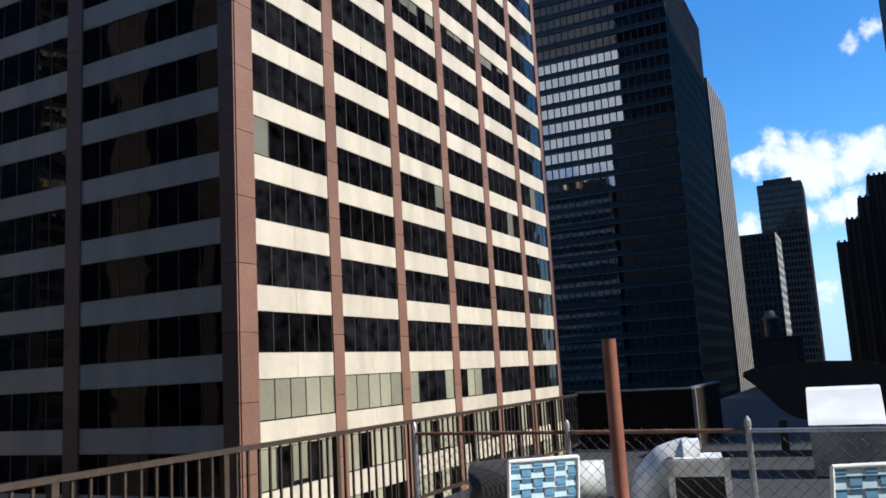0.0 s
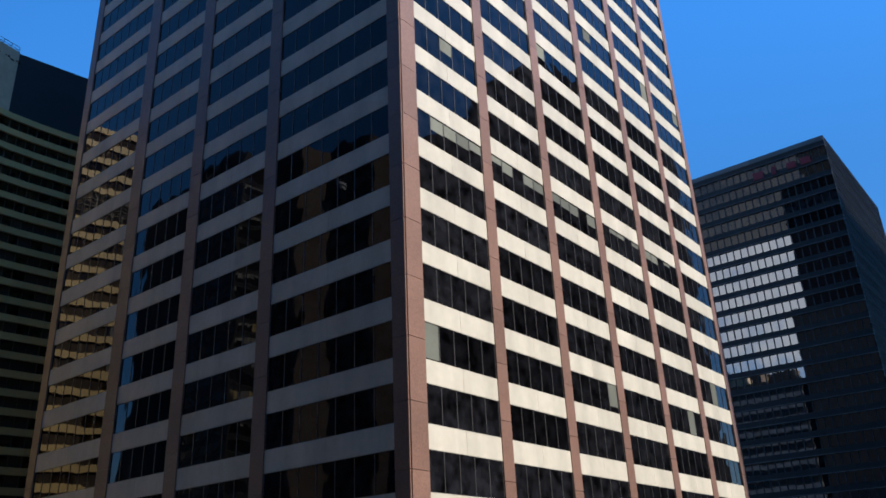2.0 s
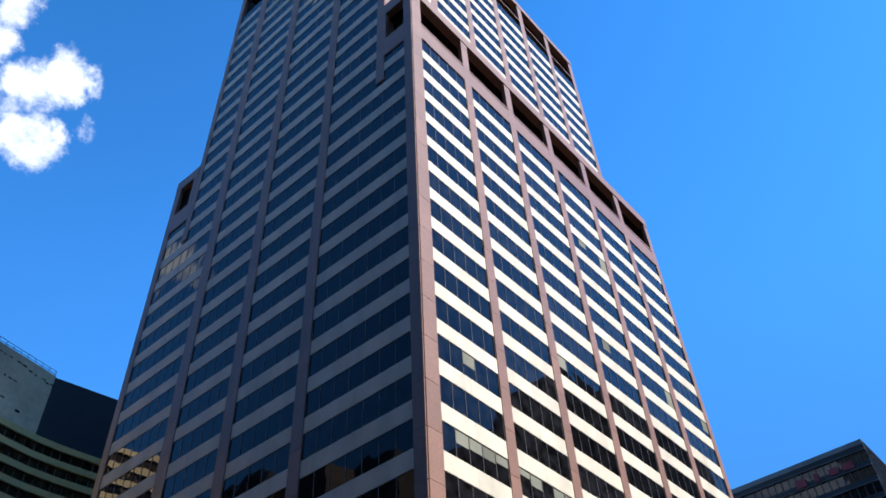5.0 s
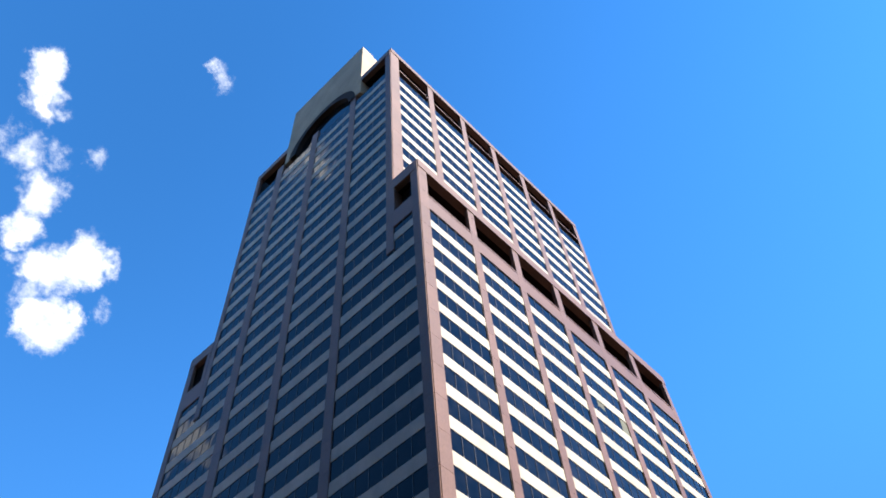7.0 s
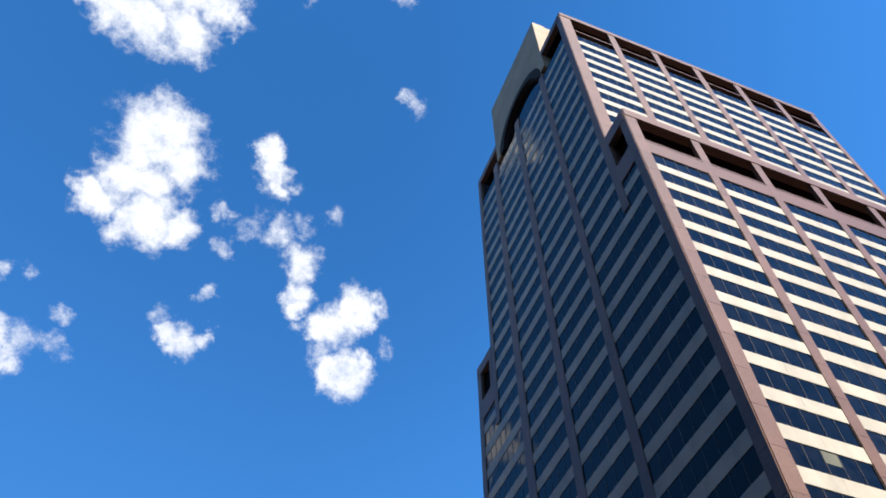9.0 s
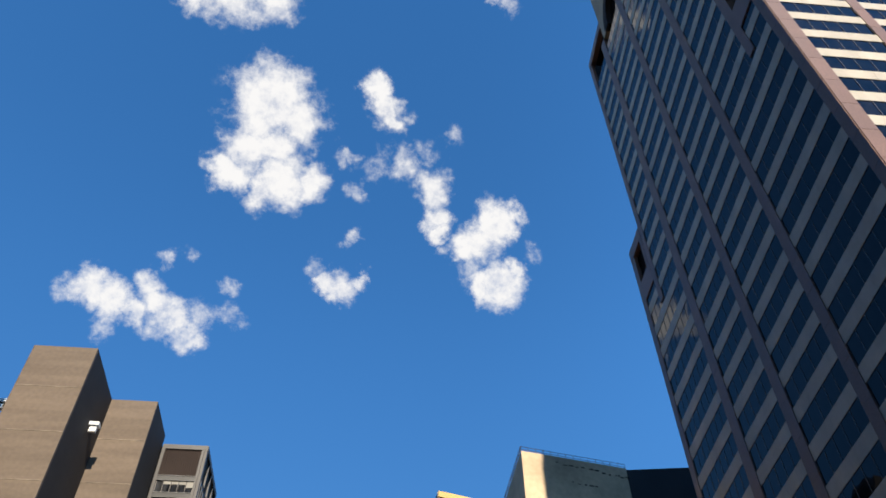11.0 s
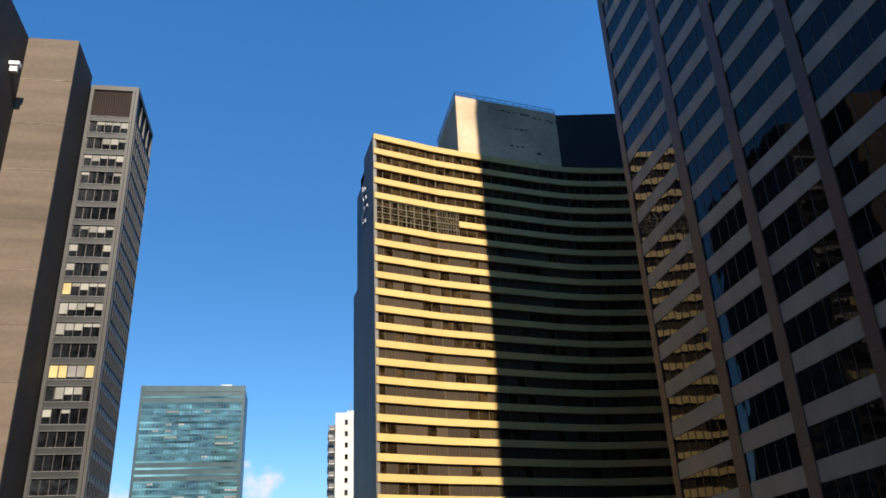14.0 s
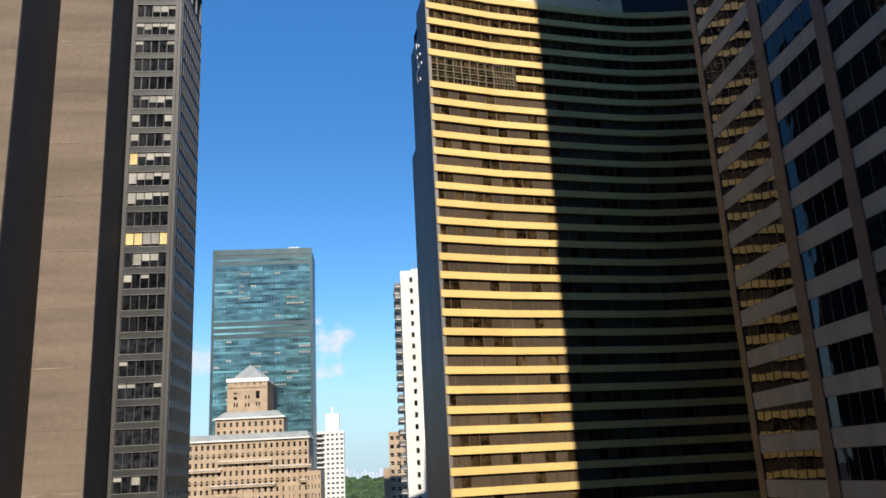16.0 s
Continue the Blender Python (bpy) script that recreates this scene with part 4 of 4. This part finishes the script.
    prev = (r, zz)
part("dome", cupola, LEAD, old, "grey lead dome")
t0, t1 = ox(-10.7), ox(-6.2)
block(old, "upper_block", t0 + 0.4, t1 - 0.4, OY + 5.4, OY + 25, -10, 25.8, OLD_BRICK)
old_face(t0, t1, OY + 5, 18.3, 25.6, 11, 3.4)
hip = Shape()
hip.v = [(t0 - 0.5, OY + 4.5, EYE + 25.6), (t1 + 0.5, OY + 4.5, EYE + 25.6), (t1 + 0.5, OY + 26, EYE + 25.6), (t0 - 0.5, OY + 26, EYE + 25.6),
         (t0 + 3, OY + 8, EYE + 28.5), (t1 - 3, OY + 8, EYE + 28.5), (t1 - 3, OY + 22, EYE + 28.5), (t0 + 3, OY + 22, EYE + 28.5)]
hip.f = [(0, 1, 5, 4), (1, 2, 6, 5), (2, 3, 7, 6), (3, 0, 4, 7), (4, 5, 6, 7), (3, 2, 1, 0)]
part("upper_roof", hip, LEAD, old)
block(old, "eaves", t0 - 0.6, t1 + 0.6, OY + 4.1, OY + 4.45, 25.3, 25.9, WHITE_WALL)
b0, b1 = ox(-15.5), ox(-4.45)
block(old, "main_block", b0 + 0.4, b1 - 0.4, OY + 0.4, OY + 30, -46.6, 16.8, OLD_BRICK)
old_face(b0, b1, OY, -46.6, 16.6, 30)
hip = Shape()
hip.v = [(b0 - 0.5, OY - 0.6, EYE + 16.6), (b1 + 0.5, OY - 0.6, EYE + 16.6), (b1 + 0.5, OY + 30, EYE + 16.6), (b0 - 0.5, OY + 30, EYE + 16.6),
         (b0 + 2, OY + 4.4, EYE + 19.4), (b1 - 1, OY + 4.4, EYE + 19.4), (b1 - 1, OY + 27, EYE + 19.4), (b0 + 2, OY + 27, EYE + 19.4)]
hip.f = [(0, 1, 5, 4), (1, 2, 6, 5), (2, 3, 7, 6), (3, 0, 4, 7), (4, 5, 6, 7), (3, 2, 1, 0)]
part("main_roof", hip, LEAD, old)
block(old, "eaves", b0 - 0.6, b1 + 0.6, OY - 0.9, OY - 0.58, 16.3, 16.9, WHITE_WALL)
for zz, ba, bb in ((7.6, -10.3, -6.9), (4.6, -13.5, -10.1), (4.9, -7.0, -4.3), (-1.6, -10.7, -6.6), (-0.8, -5.0, -4.1)):
    block(old, "balcony_ledge", ox(ba), ox(bb), OY - 1.3, OY, zz, zz + 0.9, OLD_BRICK)
    block(old, "balcony_slab", ox(ba) - 0.3, ox(bb) + 0.3, OY - 1.6, OY, zz + 0.9, zz + 1.15, WHITE_WALL)
for bb in range(15):
    xb = ox(-10.5) + bb * (ox(-4.5) - ox(-10.5)) / 14
    block(old, "pilaster", xb - 0.4, xb + 0.4, OY - 0.45, OY, -46.6, -2.0, OLD_BRICK)
for zz in (15.9, 10.9, 0.6):
    block(old, "string_course", b0, b1, OY - 0.35, OY, zz, zz + 0.3, OLD_BRICK)
block(old, "wing", b1 - 0.3, ox(-3.6), OY - 6, OY + 20, -46.6, 3.4, OLD_BRICK)
grid_face(old, face_frame((b1 - 0.3, OY - 6.3), (1, 0)), ox(-3.6) - b1 + 0.3, -46.6, 3.2, 3.4, 1.0, 1.8, 4, DULL_GLASS, WHITE_WALL, OLD_BRICK, pier=1.0)

pale = thing("white_apartment_block", "white apartment block with stepped top", "building", (-22, 560, 0))
block(pale, "core", -38, -20.6, 560.5, 580, -46.6, 30.2, WHITE_WALL)
grid_face(pale, face_frame((-38.5, 560), (1, 0)), 18.1, -46.6, 30.4, 3.1, 1.0, 1.4, 6, DULL_GLASS, WHITE_WALL, WHITE_WALL, pier=1.2)
for zz in range(12):
    block(pale, "balcony", -38.6, -33.6, 558.6, 560.0, 27.4 - 3.1 * zz, 28.6 - 3.1 * zz, DARK_STONE_AND_SHADE)
block(pale, "roof_house", -32.5, -23.5, 563, 572, 30, 42, WHITE_WALL)
block(pale, "roof_mast", -28.5, -27.4, 565, 566, 42, 46.5, WHITE_WALL)

WY = 230.0
wx0 = WY * math.tan(radians(2.17))
white = thing("balcony_block", "slim white brick block with balconies down one side", "building", (wx0, WY, 0))
WZ = 0.2474 * WY
block(white, "core", wx0 + 0.3, wx0 + 15, WY + 0.4, WY + 22, -46.6, WZ - 0.2, WHITE_WALL)
s = Shape().box(0, 15, 0, 0.4, -46.6, WZ)
put("front_wall", s.mesh("front_wall", WHITE_WALL), white, face_frame((wx0, WY), (1, 0)))
z = WZ - 3.4
mw2 = face_frame((wx0, WY), (1, 0))
while z > -46:
    add_window(white, at(mw2, 2.6, z, -0.27), 0.9, 1.4, 1, DULL_GLASS, MULLION)
    for side in range(2):
        yb = WY + 2 + side * 9
        block(white, "balcony", wx0 - 1.7, wx0 + 0.1, yb, yb + 6, z - 0.9, z - 0.7, WHITE_WALL)
        rl = Shape()
        for i in range(9):
            rl.box(wx0 - 1.65, wx0 - 1.6, yb + i * 0.72, yb + i * 0.72 + 0.06, EYE + z - 0.7, EYE + z + 0.35)
        rl.box(wx0 - 1.68, wx0 - 1.58, yb, yb + 6, EYE + z + 0.3, EYE + z + 0.38).box(wx0 - 1.68, wx0, yb, yb + 0.05, EYE + z - 0.7, EYE + z + 0.3)
        part("balcony_rail", rl, LIGHT_METAL, white)
    z -= 3.2
block(white, "roof_house", wx0 + 3.5, wx0 + 9, WY + 5, WY + 10, WZ - 0.2, WZ + 1.8, WHITE_WALL)
part("mast", Shape().tube((wx0 + 4.4, WY + 3, EYE + WZ), (wx0 + 4.4, WY + 3, EYE + WZ + 3.5), 0.12, 6), GALV, white)

low = thing("brown_brick_block", "brown brick apartment block", "building", (6, 330, 0))
block(low, "core", 5.8, 15.4, 330.4, 345, -46.6, 16.1, OLD_BRICK)
grid_face(low, face_frame((5.5, 330), (1, 0)), 9.9, -46.6, 16.4, 3.2, 1.0, 1.6, 4, DULL_GLASS, WHITE_WALL, OLD_BRICK, pier=1.1)
block(low, "step", 3.2, 5.9, 331, 342, -46.6, 2.8, OLD_BRICK)

# park trees: one mass of crowns
park = Shape()
rp = random.Random(11)
for i in range(420):
    y = rp.uniform(880, 1500)
    x = rp.uniform(-90, 70) * y / 1000
    r, zc = rp.uniform(5, 10), rp.uniform(14, 21) + (y - 880) * 0.034
    n = len(park.v)
    for j, (ring, hz) in enumerate(((1.0, -0.9), (1.25, 0.0), (1.0, 0.5), (0.45, 0.9))):
        for a in range(7):
            q = rp.uniform(0.75, 1.25)
            park.v.append((x + r * ring * q * math.cos(a * 0.898 + j), y + r * ring * q * math.sin(a * 0.898 + j), zc + r * hz * rp.uniform(0.8, 1.2)))
    for j in range(3):
        for a in range(7):
            park.f.append((n + j * 7 + a, n + j * 7 + (a + 1) % 7, n + j * 7 + 7 + (a + 1) % 7, n + j * 7 + 7 + a))
    park.f.append(tuple(n + 21 + a for a in range(7)))
tagged(new("park_trees", park.mesh("park_trees", LEAF)), "dense green tree crowns of a far park", "trees", kind="stuff")
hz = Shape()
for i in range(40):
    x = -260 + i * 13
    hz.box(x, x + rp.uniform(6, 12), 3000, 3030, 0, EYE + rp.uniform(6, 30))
tagged(new("backdrop_skyline", hz.mesh("backdrop_skyline", HAZE_CITY)), "far-off skyline with haze put into its pale colour", "skyline", kind="structure")

# ---- the roof deck ----
ROOF = EYE - 1.62
TAR = material("roof_tar", (0.03, 0.03, 0.032), 0.9, stain=0.4)
deck = Shape().box(-9, 8.9, -9, 5.25, ROOF - 0.3, ROOF)
tagged(new("roof_deck", deck.mesh("roof_deck", DECK)), "grey paved flat roof deck", "roof", kind="structure")
below = Shape().box(-8.8, 15.3, -8.8, 5.1, 0, ROOF - 0.3)
tagged(new("deck_building", below.mesh("deck_building", GREY_STONE)), "plain grey building under the roof deck", "building", kind="structure")

# iron railing along the street side
RY, RZ = 5.06, EYE - 0.55
railing = thing("iron_railing", "dark brown painted iron railing with square balusters", "railing", (6, RY, ROOF))
part("handrail", Shape().box(-3, 15.6, RY - 0.035, RY + 0.035, RZ - 0.045, RZ), IRON, railing)
part("bottom_rail", Shape().box(-3, 15.6, RY - 0.02, RY + 0.02, ROOF + 0.1, ROOF + 0.14), IRON, railing)
bal = Shape().box(-0.011, 0.011, -0.011, 0.011, ROOF + 0.12, RZ - 0.04).mesh("baluster", IRON)
post = Shape().box(-0.03, 0.03, -0.03, 0.03, ROOF, RZ - 0.02).mesh("post", IRON)
n = 0
x = -2.9
while x < 15.5:
    put("post" if n % 11 == 0 else "baluster", post if n % 11 == 0 else bal, railing, Matrix.Translation((x, RY, 0)))
    x += 0.155
    n += 1

# dark boarded screen at the end of the deck
screen = thing("board_screen", "dark boarded roof screen with a pale metal capping", "screen", (15.6, 4, ROOF))
for i in range(11):
    y = 5.05 - i * 0.2
    part("board", Shape().box(15.55, 15.6, y - 0.19, y, ROOF, RZ + 0.0), WALL_WOOD, screen)
part("capping", Shape().box(15.52, 15.63, 2.85, 5.06, RZ, RZ + 0.03), GALV, screen)
for i in range(15):
    x = 15.63 + i * 0.2
    part("board", Shape().box(x, x + 0.19, 2.85, 2.9, ROOF, RZ - 0.01 + i * 0.004), WALL_WOOD, screen)
part("capping", Shape().box(15.6, 18.7, 2.83, 2.93, RZ, RZ + 0.04), GALV, screen)
part("corner_post", Shape().box(15.52, 15.6, 2.8, 2.86, ROOF, RZ), GALV, screen)
roof2 = Shape().box(8.9, 60, -30, 5.2, ROOF - 0.5, ROOF - 0.02)
tagged(new("neighbour_roof", roof2.mesh("neighbour_roof", TAR)), "dark tar roof of the next building", "roof", kind="structure")
below2 = Shape().box(15.6, 59.8, -29.8, 5.0, 0, ROOF - 0.5)
tagged(new("neighbour_building", below2.mesh("neighbour_building", GREY_STONE)), "plain grey building beside the deck", "building", kind="structure")

# chain-link fence
FZ = EYE - 0.716
fence = thing("chain_link_fence", "rusty chain-link fence with galvanised posts", "fence", (8.6, 2, ROOF))


def fx(y):
    return 8.36 + (y + 0.1) * 0.105


part("top_rail", Shape().tube((fx(5.0), 5.0, FZ), (fx(1.05), 1.05, FZ), 0.021, 8), RUST, fence, "rusty top rail")
part("top_rail", Shape().tube((fx(1.05), 1.05, FZ), (fx(-4), -4.0, FZ), 0.021, 8), GALV, fence)
for y in (4.98, 2.96, 1.07, -0.85, -2.8):
    p = part("post", Shape().tube((fx(y), y, ROOF), (fx(y), y, FZ + 0.05), 0.03, 8), GALV, fence)
    part("cap", Shape().tube((fx(y), y, FZ + 0.05), (fx(y), y, FZ + 0.1), 0.036, 8, 0.03).tube((fx(y), y, FZ + 0.1), (fx(y), y, FZ + 0.14), 0.03, 8, 0.008), GALV, p)
wire = Shape()
step = 0.13
hgt = FZ - ROOF - 0.03
k = 0
y = -4.0 - hgt
while y < 5.0:
    for s_ in (1, -1):
        a, b = (y, 0.03), (y + hgt, hgt)
        if s_ < 0:
            a, b = (y + hgt, 0.03), (y, hgt)
        ya, yb = a[0], b[0]
        za, zb = a[1], b[1]
        lo, hi = -4.0, 5.0
        if min(ya, yb) < lo or max(ya, yb) > hi:
            f0, f1 = 0.0, 1.0
            if yb != ya:
                g0, g1 = (lo - ya) / (yb - ya), (hi - ya) / (yb - ya)
                f0, f1 = max(0, min(g0, g1)), min(1, max(g0, g1))
            if f1 <= f0:
                continue
            ya, yb, za, zb = ya + (yb - ya) * f0, ya + (yb - ya) * f1, za + (zb - za) * f0, za + (zb - za) * f1
        wire.tube((fx(ya) + 0.004 * s_, ya, ROOF + za), (fx(yb) + 0.004 * s_, yb, ROOF + zb), 0.003, 4)
    y += step
part("mesh", wire, WIRE, fence, "dull diamond wire mesh", kind="stuff")
barbs = Shape()
y = -4.0
while y < 5.0:
    barbs.tube((fx(y), y, FZ - 0.02), (fx(y) + 0.01, y + 0.025, FZ + 0.04), 0.004, 4)
    y += step
part("wire_ends", barbs, RUST, fence, kind="stuff")

# brown standpipe
px, py = 6.0 * math.sin(radians(74.45)), 6.0 * math.cos(radians(74.45))
pipe = thing("standpipe", "brown painted steel pipe standing on the deck", "pipe", (px, py, ROOF))
part("pipe", Shape().tube((px, py, ROOF), (px, py, EYE + 0.165), 0.05, 18), POLE, pipe, smooth=True)
part("rim", Shape().tube((px, py, EYE + 0.165), (px, py, EYE + 0.172), 0.052, 18), POLE, pipe, smooth=True)


# folding lawn chairs with woven webbing
def lawn_chair(x, y, turn):
    ch = thing("lawn_chair", "folding lawn chair with blue and pale woven webbing", "chair", (x, y, ROOF), "lawn chairs on the deck")
    m = pose(x, y, ROOF, 0, 0, turn)
    W, H0, H1, SEAT = 0.5, 0.42, 0.99, 0.40

    def tube(name, pts):
        s = Shape()
        for a, b in zip(pts, pts[1:]):
            s.tube(a, b, 0.013, 8)
        put(name, s.mesh(name, TUBE, True), ch, m)

    tube("back_frame", [(-W / 2, 0.02, SEAT), (-W / 2, -0.10, H1), (W / 2, -0.10, H1), (W / 2, 0.02, SEAT)])
    tube("seat_frame", [(-W / 2, 0.02, SEAT), (-W / 2, 0.46, SEAT + 0.03), (W / 2, 0.46, SEAT + 0.03), (W / 2, 0.02, SEAT)])
    for sx_ in (-1, 1):
        tube("leg", [(sx_ * (W / 2 + 0.02), 0.40, SEAT), (sx_ * (W / 2 + 0.02), -0.02, 0.013)])
        tube("leg", [(sx_ * (W / 2 + 0.03), 0.03, SEAT), (sx_ * (W / 2 + 0.03), 0.44, 0.013)])
        tube("arm", [(sx_ * (W / 2 + 0.03), -0.03, SEAT + 0.22), (sx_ * (W / 2 + 0.03), 0.38, SEAT + 0.22), (sx_ * (W / 2 + 0.03), 0.42, SEAT)])
    nx, nz = 6, 8

    def back_y(zz):
        return 0.02 - 0.12 * (zz - SEAT) / (H1 - SEAT)

    for i in range(nx):
        xc = -W / 2 + W * (i + 0.5) / nx
        s = Shape()
        for j in range(nz * 2 + 1):
            zz = SEAT + 0.02 + (H1 - SEAT - 0.02) * j / (nz * 2)
            off = 0.006 * math.sin(math.pi * (j / 2 + i))
            s.v += [(xc + a, back_y(zz) + off + dy, zz) for a, dy in ((-0.033, -0.0015), (0.033, -0.0015), (0.033, 0.0015), (-0.033, 0.0015))]
            if j:
                q = 4 * j
                s.f += [(q - 4 + a, q - 4 + (a + 1) % 4, q + (a + 1) % 4, q + a) for a in range(4)]
        put("strap", s.mesh("strap", WEB_BLUE), ch, m)
    for j in range(nz):
        zc = SEAT + 0.02 + (H1 - SEAT - 0.02) * (j + 0.5) / nz
        s = Shape()
        s.box(-W / 2, W / 2, back_y(zc) - 0.0015, back_y(zc) + 0.0015, zc - 0.019, zc + 0.019)
        put("strap", s.mesh("strap", WEB_PALE), ch, m)
    for j in range(6):
        yc = 0.06 + 0.07 * j
        put("strap", Shape().box(-W / 2, W / 2, yc - 0.026, yc + 0.026, SEAT + 0.01, SEAT + 0.013).mesh("strap", WEB_PALE), ch, m)
    return ch


d1 = 5.95
lawn_chair(d1 * math.sin(radians(69.15)), d1 * math.cos(radians(69.15)), -52)
d2 = 5.25
lawn_chair(d2 * math.sin(radians(89.6)), d2 * math.cos(radians(89.6)), -66)


# sheet metal ducts behind the fence
def at_bearing(b, dist):
    return dist * math.sin(radians(b)), dist * math.cos(radians(b))


duct = thing("roof_duct", "bent zinc roof duct with a square outlet box", "duct", (*at_bearing(77.5, 10.4), ROOF))
elbow = Shape()
R, r = 0.42, 0.30
bx, by = at_bearing(77.2, 10.35)
ux, uy = math.sin(radians(167)), math.cos(radians(167))
top = EYE - 0.93
ringN, sides = 9, 20
rings = []
for i in range(ringN + 1):
    a = math.pi / 2 * i / ringN
    c = Vector((bx + ux * (-0.1 + R - R * math.cos(a)), by + uy * (-0.1 + R - R * math.cos(a)), top - r - R + R * math.sin(a)))
    t = Vector((ux * math.sin(a), uy * math.sin(a), math.cos(a)))
    s1 = Vector((uy, -ux, 0))
    s2 = t.cross(s1)
    rings.append([tuple(c + (s1 * math.cos(2 * math.pi * q / sides) + s2 * math.sin(2 * math.pi * q / sides)) * (r + (0.012 if i % 3 == 0 else 0))) for q in range(sides)])
for i, ring in enumerate(rings):
    elbow.v += ring
    if i:
        elbow.f += [((i - 1) * sides + q, (i - 1) * sides + (q + 1) % sides, i * sides + (q + 1) % sides, i * sides + q) for q in range(sides)]
elbow.f += [tuple(range(ringN * sides, (ringN + 1) * sides))]
part("elbow", elbow, ZINC, duct, smooth=True)
part("riser", Shape().tube((bx - ux * 0.1, by - uy * 0.1, ROOF), (bx - ux * 0.1, by - uy * 0.1, top - r - R), r, 20), DARK_DUCT, duct, smooth=True)
e1 = at_bearing(79.5, 10.3)
part("outlet", Shape().tube((e1[0] - ux * 0.16, e1[1] - uy * 0.16, top - r + 0.02), (e1[0] + ux * 0.03, e1[1] + uy * 0.03, top - r + 0.02), r - 0.02, 20), ZINC, duct, smooth=True)
q0 = at_bearing(79.5, 9.9)
mbx = pose(q0[0], q0[1], ROOF, 0, 0, -79.5)
hb = EYE - 1.12 - ROOF
put("outlet_box", Shape().box(-0.34, 0.34, 0, 0.6, hb - 0.02, hb).box(-0.34, -0.27, -0.01, 0.6, 0, hb).box(0.27, 0.34, -0.01, 0.6, 0, hb).box(-0.34, 0.34, -0.01, 0.05, hb - 0.2, hb - 0.02).mesh("outlet_box", ZINC), duct, mbx)
put("outlet_mouth", Shape().box(-0.27, 0.27, 0.05, 0.5, 0, hb - 0.2).mesh("outlet_mouth", DARK_DUCT), duct, mbx)

drum = thing("round_duct", "dark round duct lying on the roof with a bright zinc end", "duct", (*at_bearing(68, 9.9), ROOF))
p0, p1, p2 = at_bearing(64.6, 9.9), at_bearing(69.5, 9.8), at_bearing(73.4, 9.8)
zd = EYE - 1.36
part("body", Shape().tube((p0[0], p0[1], zd - 0.06), (p1[0], p1[1], zd), 0.36, 24), DARK_DUCT, drum, smooth=True)
part("collar", Shape().tube((p1[0], p1[1], zd), (p2[0], p2[1], zd), 0.27, 24), ZINC, drum, smooth=True)
part("foot", Shape().box(p1[0] - 0.05, p1[0] + 0.05, p1[1] - 0.2, p1[1] + 0.2, ROOF, zd - 0.3), DARK_DUCT, drum)

# white plant box and the dark covered tank behind it
wb = at_bearing(88.6, 12.0)
unit = thing("plant_box", "white enamelled roof plant box on a grey plinth", "machine", (wb[0], wb[1], ROOF))
mw_ = pose(wb[0], wb[1], EYE, 0, 0, -88.6)
hood = Shape()
hood.v = [(-0.46, 0, -0.96), (0.46, 0, -0.96), (0.46, 0.95, -0.96), (-0.46, 0.95, -0.96), (-0.46, 0.06, -0.9), (0.46, 0.06, -0.9), (0.46, 0.52, -0.53), (-0.46, 0.52, -0.53), (0.46, 0.62, -0.5), (-0.46, 0.62, -0.5), (0.46, 0.95, -0.5), (-0.46, 0.95, -0.5)]
hood.f = [(3, 2, 1, 0), (0, 1, 5, 4), (4, 5, 6, 7), (7, 6, 8, 9), (9, 8, 10, 11), (2, 3, 11, 10), (1, 2, 10, 8, 6, 5), (3, 0, 4, 7, 9, 11)]
put("hood", hood.mesh("hood", WHITE_BOX), unit, mw_)
put("plinth", Shape().box(-0.45, 0.45, 0.02, 0.78, ROOF - EYE, -0.96).mesh("plinth", GALV), unit, mw_)

tk = at_bearing(87.6, 15.0)
tank = thing("covered_tank", "large dark rounded roof tank under a dull cover", "tank", (tk[0], tk[1], ROOF))
outline = [(-1.27, -0.30), (-0.98, -0.56), (-0.66, -0.93), (-0.42, -1.06), (-0.1, -1.14), (0.9, -1.1), (1.2, -0.72), (1.12, -0.38), (0.78, -0.19), (0.0, -0.15), (-1.0, -0.2)]
bm = bmesh.new()
low_ring = [bm.verts.new((u, -0.45, z)) for u, z in outline]
mid_ring = [bm.verts.new((u * 0.96, 0.5, z * 0.96 - 0.02)) for u, z in outline]
bm.faces.new(low_ring)
bm.faces.new(mid_ring[::-1])
for i in range(len(outline)):
    j = (i + 1) % len(outline)
    bm.faces.new((low_ring[j], low_ring[i], mid_ring[i], mid_ring[j]))
bmesh.ops.bevel(bm, geom=bm.edges[:], offset=0.05, segments=2, affect="EDGES")
me = bpy.data.meshes.new("cover")
bm.to_mesh(me)
bm.free()
me.materials.append(TANK)
put("cover", me, tank, pose(tk[0], tk[1], EYE, 0, 0, -88))
for dx in (-0.7, 0.7):
    part("leg", Shape().box(tk[0] - 0.06, tk[0] + 0.06, tk[1] + dx - 0.06, tk[1] + dx + 0.06, ROOF, EYE - 1.1), DARK_DUCT, tank)

# dark stair house with a round vent on the next roof
hx, hy = 42.0, 42.0 / math.tan(radians(85.0))
house = thing("stair_house", "dark rendered stair house with a round roof vent", "roof house", (hx, hy, ROOF))
part("wall", Shape().box(hx, hx + 5, hy - 0.95, hy + 1.0, ROOF, EYE + 0.7).box(hx - 0.06, hx + 5, hy - 1.0, hy + 1.05, EYE + 0.7, EYE + 0.8), DARK_DUCT, house)
part("vent", Shape().tube((hx + 1, hy + 0.15, EYE + 0.8), (hx + 1, hy + 0.15, EYE + 1.7), 0.34, 16).tube((hx + 1, hy + 0.15, EYE + 1.7), (hx + 1, hy + 0.15, EYE + 2.1), 0.42, 16, 0.15), DARK_DUCT, house, smooth=True)
